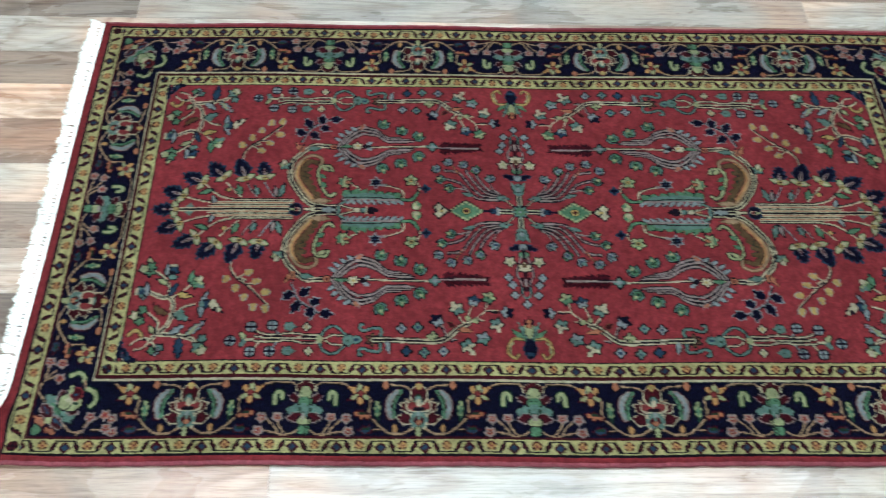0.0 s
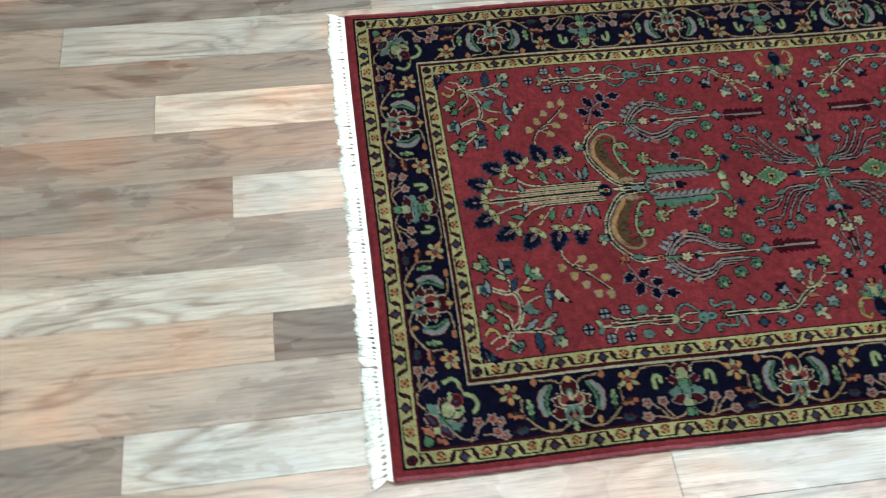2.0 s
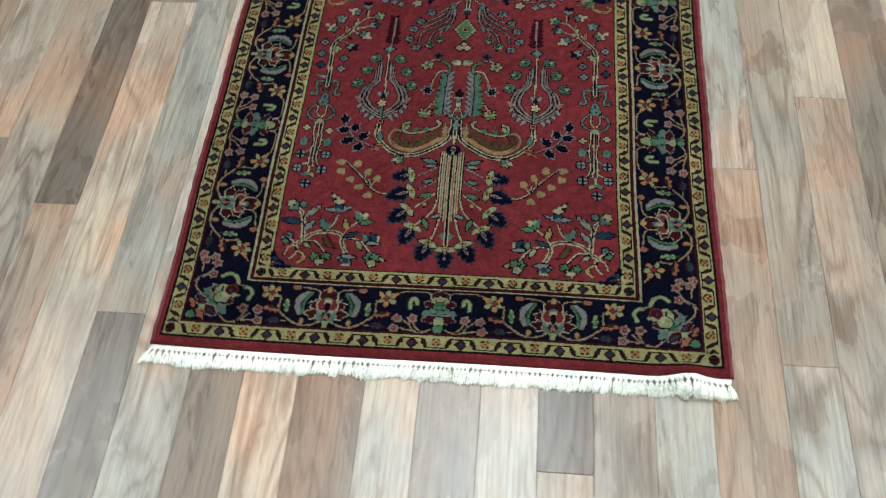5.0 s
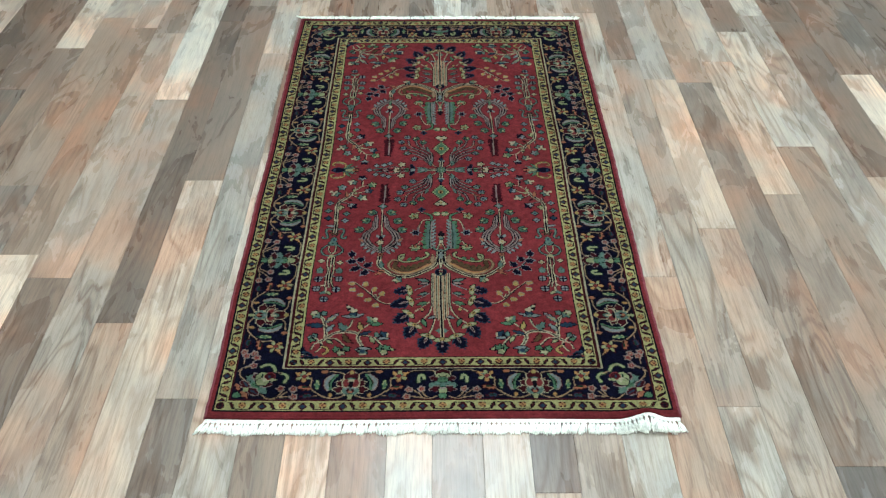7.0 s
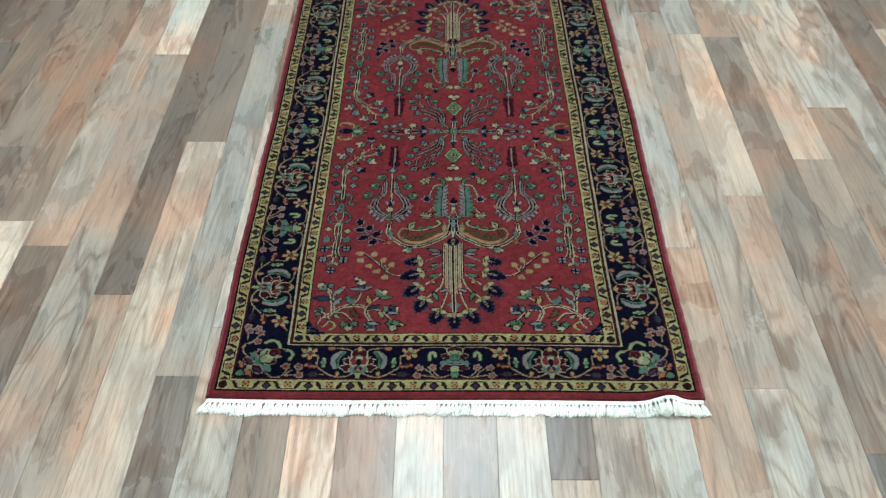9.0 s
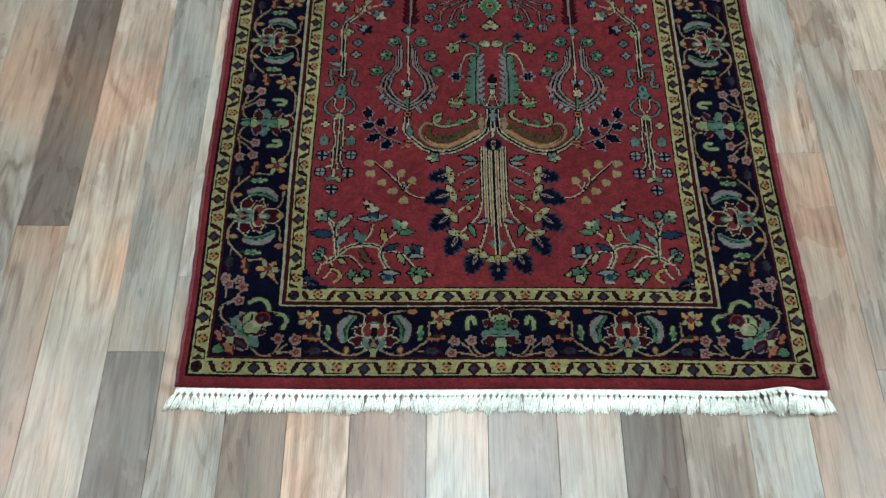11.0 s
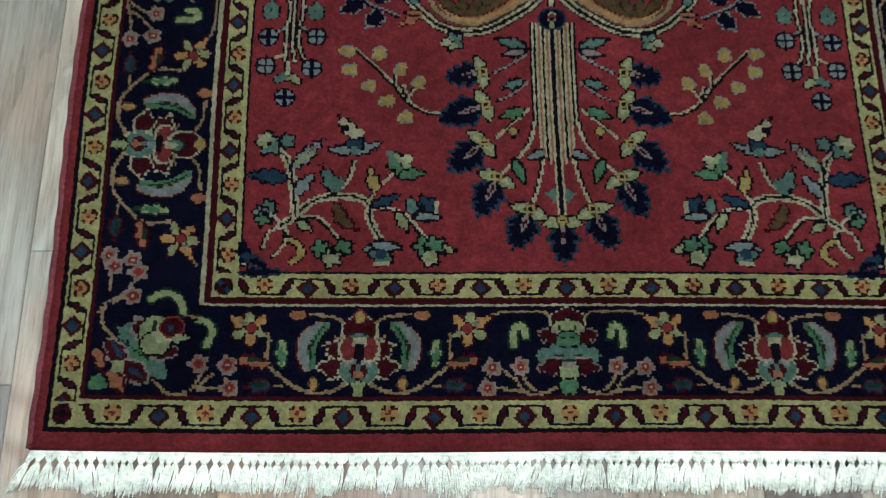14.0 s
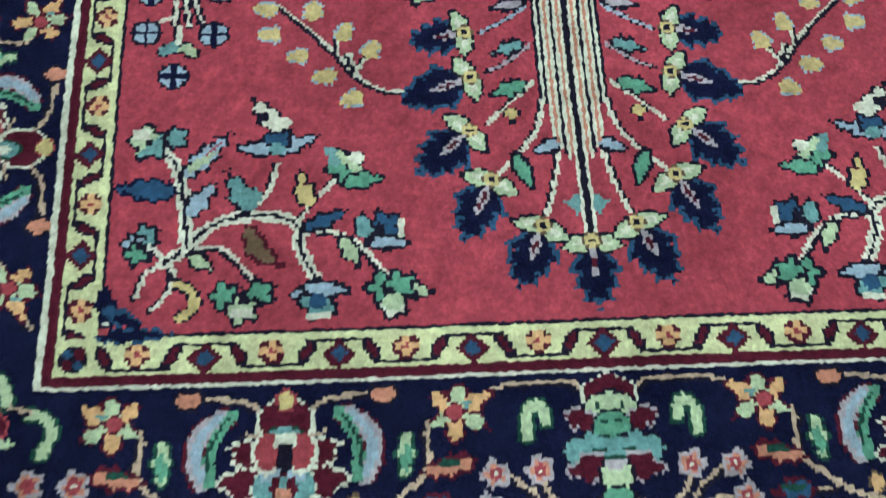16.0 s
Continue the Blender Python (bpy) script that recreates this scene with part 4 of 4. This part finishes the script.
gb = np.clip((np.abs(cv + dv * inner) / KNOT).astype(int), 0, QB - 1)
knots, where = dye[ga, gb], zone[ga, gb]
# a knot's corners, shared between neighbours, with uneven clipping of the pile
vu, vv = np.meshgrid((np.arange(nu + 1) - QA) * KNOT, (np.arange(nv + 1) - QB) * KNOT, indexing="ij")
rng = np.random.default_rng(5)
ju, jv, jz = (rng.uniform(-1, 1, vu.shape) for _ in range(3))
rimmed = np.minimum(np.clip((QA * KNOT - np.abs(vu)) / 6, 0, 1), np.clip((QB * KNOT - np.abs(vv)) / 6, 0, 1))
px, py = lay(vu + 0.7 * ju, vv + 0.7 * jv)
change = np.zeros(vu.shape)
change[1:-1, 1:-1] = (knots[1:, 1:] != knots[:-1, :-1]) | (knots[1:, :-1] != knots[:-1, 1:])
pz = lift(vu, vv) + PILE * (0.6 + 0.4 * np.sqrt(rimmed)) + 0.00022 * jz - 0.00045 * change
ids = np.arange(vu.size).reshape(vu.shape)
quads = np.stack([ids[:-1, :-1], ids[1:, :-1], ids[1:, 1:], ids[:-1, 1:]], -1).reshape(-1, 4)
allco = np.stack([px, py, pz], -1).reshape(-1, 3)
flat_dye = knots.ravel()
# every motif that stands free on its ground becomes a part; the smallest specks stay with the ground
piece = -np.ones(where.shape, int)
count = 0
ground = {0, 1, 2, 3, 4}
seat = {}
for i0, j0 in zip(*np.nonzero(where > 4)):
    if piece[i0, j0] >= 0:
        continue
    z = where[i0, j0]
    piece[i0, j0] = count
    stack, members = [(i0, j0)], [(i0, j0)]
    while stack:
        i, j = stack.pop()
        for a in (i - 1, i, i + 1):
            for b in (j - 1, j, j + 1):
                if 0 <= a < nu and 0 <= b < nv and piece[a, b] < 0 and where[a, b] == z:
                    piece[a, b] = count
                    stack.append((a, b))
                    members.append((a, b))
    if len(members) < 10:
        border = abs(cu[i0, j0]) > FIELD_A or abs(cv[i0, j0]) > FIELD_B
        for q in members:
            where[q] = 2 if border else 4
    else:
        rows_, cols_ = np.array(members).T
        seat.setdefault(ZONES[z], []).append(rows_ * nv + cols_)
    count += 1
flat_zone = where.ravel()
for z in sorted(ground):
    seat[ZONES[z]] = [np.nonzero(flat_zone == z)[0]]
for zname, sels in seat.items():
    for sel in sels:
        f = quads[sel]
        if not len(f):
            continue
        used, back = np.unique(f, return_inverse=True)
        me = bpy.data.meshes.new(zname)
        me.vertices.add(len(used))
        me.vertices.foreach_set("co", allco[used].ravel())
        me.loops.add(f.size)
        me.loops.foreach_set("vertex_index", back.ravel().astype(np.int32))
        me.polygons.add(len(f))
        me.polygons.foreach_set("loop_start", np.arange(0, f.size, 4, dtype=np.int32))
        for w in WOOLS:
            me.materials.append(w)
        me.polygons.foreach_set("material_index", flat_dye[sel].astype(np.int32))
        me.update(calc_edges=True)
        me.shade_smooth()
        ob = new(zname, me)
        ob.parent = carpet


def swept(name, path, ring, material, label=""):
    """A closed ring of (out, up) offsets swept along a path of (place, outward)."""
    bm = bmesh.new()
    rows = [[bm.verts.new((p[0] + o[0] * a, p[1] + o[1] * a, p[2] + b)) for a, b in ring] for p, o in path]
    for r, q in zip(rows, rows[1:]):
        for i in range(len(ring)):
            j = (i + 1) % len(ring)
            bm.faces.new((r[i], r[j], q[j], q[i]))
    for r in (rows[0], rows[-1]):
        bm.faces.new(r)
    bmesh.ops.recalc_face_normals(bm, faces=bm.faces)
    ob = part(name, bm, material, carpet, label)
    ob.data.shade_smooth()
    return ob


# overcast selvedges along both sides, their colour paled for the light they catch
SEL = [(0.004 * math.cos(radians(a)) - 0.0005, 0.0046 + 0.0042 * math.sin(radians(a))) for a in range(0, 360, 36)]
for s in (-1, 1):
    path = []
    for v in np.arange(-QB * KNOT, QB * KNOT + 0.1, 6.0):
        x, y = lay(s * QA * KNOT + 0.5 * math.sin(v * 0.9), v)
        path.append(((x, y, float(lift(s * QA * KNOT, v))), (s, 0)))
    swept("selvedge", path, SEL, lit_edge)

# flat-woven white ends, and the fringe of knotted warp threads
for end in (-1, 1):
    path = []
    for u in np.arange(-QA * KNOT, QA * KNOT + 0.1, 6.0):
        x, y = lay(u, end * QB * KNOT)
        path.append(((x, y, float(lift(u, end * QB * KNOT))), (0, end)))
    swept("pile_end", path, [(-0.003, 0.0005), (0.0012, 0.0008), (0.0015, 0.005), (0.0, 0.0082), (-0.003, 0.0088)], WOOLS[CODE["R"]])
    swept("woven_end", path, [(0.0, 0.0006), (0.0046, 0.0006), (0.005, 0.0028), (0.003, 0.0042), (0.0, 0.0045)], cotton, "white flat-woven cotton end")


def fringe(end, seed):
    """Bunches of twisted cotton threads, each with its knot, combed unevenly outwards."""
    rnd = random.Random(seed)
    verts, faces = [], []

    def thread(points, r0, r1):
        base = len(verts)
        n = len(points)
        for i, p in enumerate(points):
            r = r0 + (r1 - r0) * i / (n - 1)
            for k in range(4):
                a = math.pi / 2 * k + 0.4
                verts.append((p[0] + r * math.cos(a), p[1], max(0.0003, p[2] + r * math.sin(a))))
        for i in range(n - 1):
            for k in range(4):
                a, b = base + 4 * i + k, base + 4 * i + (k + 1) % 4
                faces.append((a, b, b + 4, a + 4))
        faces.append(tuple(base + k for k in (3, 2, 1, 0)))
        faces.append(tuple(base + 4 * (n - 1) + k for k in range(4)))

    u = -QA * KNOT + 3
    drift = 0.0
    while u < QA * KNOT - 1:
        gap = rnd.uniform(5.4, 9.6)
        open_ = rnd.uniform(0.9, 1.2)
        drift = 0.8 * drift + rnd.uniform(-0.16, 0.16)
        z0 = float(lift(u, end * QB * KNOT))
        x, y = lay(u, end * (QB * KNOT + 4.3))
        lean = drift - 0.10 - 0.10 * math.sin(u / 70 + end)
        if abs(u) > 415:
            lean += (abs(u) - 415) / 30 * 0.6 * (1 if u > 0 else -1)
        half = gap / 2000
        kx, ky = x + lean * 0.006, y + end * 0.006
        # strands gathered from the woven end into a knot, with an open eyelet on either side
        for q in (-0.9, -0.5, 0.0, 0.5, 0.9):
            thread([(x + q * half, y - end * 0.001, z0 + 0.0024), (x + q * half * 0.8 * open_ + lean * 0.003, y + end * 0.003, z0 + 0.0032), (kx + q * 0.0011 * open_ ** 4, ky, z0 + 0.0034)], 0.0011, 0.0011)
        thread([(kx - 0.0002, ky - end * 0.0014, z0 + 0.0036), (kx, ky, z0 + 0.0042), (kx + 0.0002, ky + end * 0.0016, z0 + 0.0036)], 0.0018, 0.0018)
        length = rnd.uniform(0.0195, 0.0265)
        count = int(gap * 1.9)
        for k in range(count):
            spread = (k / (count - 1) - 0.5) * 2.5 * half + rnd.uniform(-0.0008, 0.0008)
            ln = length * rnd.uniform(0.82, 1.06)
            w = rnd.uniform(-0.0011, 0.0011)
            pts = [(kx + spread * 0.12, ky, z0 + 0.0034)]
            for q in (0.22, 0.6, 1.0):
                pts.append((kx + spread * min(1.0, 0.35 + 1.1 * q) + lean * ln * q + w * math.sin(q * 4), ky + end * ln * q,
                            z0 * (1 - 0.55 * q) + 0.0032 - 0.0018 * q + rnd.uniform(0, 0.0011)))
            thread(pts, 0.0009, 0.00055)
        u += gap
    me = bpy.data.meshes.new("fringe")
    me.from_pydata(verts, [], faces)
    me.materials.append(cotton)
    me.shade_smooth()
    ob = new("fringe", me)
    ob.parent = carpet
    tagged(ob, "white knotted cotton fringe", kind="stuff")


fringe(-1, 3)
fringe(1, 8)

# ---- laminate floor: narrow boards of uneven width, end joints staggered ----
floor = tagged(part("floor", box_bm(-ROOM_X, ROOM_X, ROOM_Y0, ROOM_Y1, -0.03, -0.0025), under_mat), "mixed grey and brown wood laminate floor boards", "floor", kind="structure")
EDGES = [-1.19, -1.10, -0.995, -0.907, -0.81, -0.716, -0.638, -0.544, -0.464, -0.37, -0.287, -0.203, -0.101, -0.019, 0.073,
         0.159, 0.239, 0.328, 0.412, 0.519, 0.602, 0.695, 0.796, 0.889, 0.988, 1.077, 1.19, 1.288]
# by strip: tone and warmth of each board from near to far, with the joints between
BOARDS_WEST = {
    -1.19: [(0.35, 0.6), 0.649, (0.85, 0.5)], -1.10: [(0.35, 0.1), -0.062, (0.45, 0.85)], -0.995: [(0.42, 0.9), 0.786, (0.7, 0.4)],
    -0.907: [(0.28, 0.65), -0.401, (0.58, 0.55), 0.75, (0.4, 0.5)], -0.81: [(0.5, 0.35), 0.346, (0.92, 0.3)],
    -0.716: [(0.5, 0.75), -0.539, (0.22, 0.5), 0.834, (0.12, 0.5)], -0.638: [(0.66, 0.6), -0.041, (0.3, 0.5), 0.95, (0.5, 0.6)],
    -0.544: [(0.3, 0.25), -0.740, (0.5, 0.0), 0.618, (0.66, 0.1)], -0.464: [(0.45, 1.0), -1.305, (0.6, 0.25)],
    -0.37: [(0.36, 0.7)], -0.287: [(0.45, 0.5), -1.136, (0.74, 0.7), -0.4, (0.5, 0.5)], -0.203: [(0.38, 0.6), -0.3, (0.5, 0.5)],
}
BOARDS_EAST = {
    -0.101: [(0.34, 0.3), -1.006, (0.68, 0.15)], -0.019: [(0.42, 0.55)], 0.073: [(0.66, 0.3)], 0.159: [(0.52, 0.9), -0.949, (0.17, 0.35)],
    0.239: [(0.5, 0.6)], 0.328: [(0.28, 0.4), -1.162, (0.64, 0.1)], 0.412: [(0.48, 0.75), -0.398, (0.58, 0.2), 0.9, (0.5, 0.8)],
    0.519: [(0.6, 0.2), -0.761, (0.46, 0.3), 0.584, (0.3, 0.45)], 0.602: [(0.5, 0.45), -0.23, (0.68, 0.8)],
    0.695: [(0.2, 0.1), -0.896, (0.36, 0.35), 0.446, (0.48, 0.85)], 0.796: [(0.42, 0.5), -0.097, (0.62, 0.6)],
    0.889: [(0.38, 0.65), 0.112, (0.7, 0.35)], 0.988: [(0.56, 0.35), 0.884, (0.85, 0.4)],
    1.077: [(0.55, 0.6), -0.024, (0.28, 0.5)], 1.19: [(0.86, 0.45), 0.494, (0.35, 0.5)],
}
BOARDS = {**BOARDS_WEST, **BOARDS_EAST}
rnd = random.Random(11)
xs = list(EDGES)
while xs[0] > -ROOM_X:
    xs.insert(0, max(-ROOM_X, xs[0] - rnd.choice((0.08, 0.088, 0.094, 0.103))))
while xs[-1] < ROOM_X:
    xs.append(min(ROOM_X, xs[-1] + rnd.choice((0.08, 0.088, 0.094, 0.103))))
plan = []
for x0, x1 in zip(xs, xs[1:]):
    known = BOARDS.get(x0, [(rnd.uniform(0.15, 0.9), rnd.uniform(0.1, 0.9))])
    joints, tones = list(known[1::2]), list(known[::2])
    if len(known) == 1 and x0 not in BOARDS:
        joints, tones = [], []
        joints.append(rnd.uniform(-0.8, 0.6))
        tones = [(rnd.uniform(0.2, 0.85), rnd.uniform(0.1, 0.9)) for _ in range(2)]
    lo = joints[0] if joints else rnd.uniform(-1.9, -1.5)
    hi = joints[-1] if joints else lo
    if not joints:
        joints, tones = [lo], [(rnd.uniform(0.25, 0.8), rnd.random()), tones[0]]
    lo, hi = joints[0], joints[-1]
    while lo > ROOM_Y0:
        lo = max(ROOM_Y0, lo - rnd.uniform(0.5, 1.0) - (0.55 if x0 in BOARDS else 0.0))
        if lo < joints[0] - 0.1:
            joints.insert(0, lo)
            tones.insert(0, (rnd.uniform(0.2, 0.9), rnd.uniform(0.1, 0.9)))
        if lo <= ROOM_Y0:
            break
    tones.pop(0)
    while hi < ROOM_Y1:
        hi = min(ROOM_Y1, hi + rnd.uniform(0.6, 1.25))
        joints.append(hi)
        tones.append((rnd.uniform(0.2, 0.9), rnd.uniform(0.1, 0.9)))
    for (y0, y1), tone in zip(zip(joints, joints[1:]), tones):
        plan.append((x0, x1, y0, y1, tone))


def board_shape(x0, x1, y0, y1):
    """A thin board with chamfered upper edges: corners and faces."""
    g, c, b = 0.00025, 0.0005, -0.0024
    lo = [(x0 + g, y0 + g), (x1 - g, y0 + g), (x1 - g, y1 - g), (x0 + g, y1 - g)]
    up = [(x0 + g + c, y0 + g + c), (x1 - g - c, y0 + g + c), (x1 - g - c, y1 - g - c), (x0 + g + c, y1 - g - c)]
    v = [(*p, b) for p in lo] + [(*p, -0.0004) for p in lo] + [(*p, 0.0) for p in up]
    f = [(8, 9, 10, 11)] + [(i + k, (i + 1) % 4 + k, (i + 1) % 4 + k + 4, i + k + 4) for k in (0, 4) for i in range(4)]
    return v, f


far_v, far_f, far_tone, far_warm = [], [], [], []
near_count = 0
for x0, x1, y0, y1, (tone, warm) in plan:
    v, f = board_shape(x0, x1, y0, y1)
    if -1.75 < x0 and x1 < 1.75 and y1 > -2.0 and y0 < 2.2 and near_count < 300:
        near_count += 1
        me = bpy.data.meshes.new("board")
        me.from_pydata(v, [], f)
        me.materials.append(board_mat)
        ob = new("board", me)
        ob.parent = floor
        ob["tone"], ob["warm"] = float(tone), float(warm)
    else:
        k = len(far_v)
        far_v += v
        far_f += [tuple(i + k for i in q) for q in f]
        far_tone += [tone] * len(f)
        far_warm += [warm] * len(f)
me = bpy.data.meshes.new("far_boards")
me.from_pydata(far_v, [], far_f)
for nm, vals in (("tone", far_tone), ("warm", far_warm)):
    me.attributes.new(nm, "FLOAT", "FACE").data.foreach_set("value", vals)
me.materials.append(far_board_mat)
ob = new("far_boards", me)
ob.parent = floor
tagged(ob, kind="stuff")
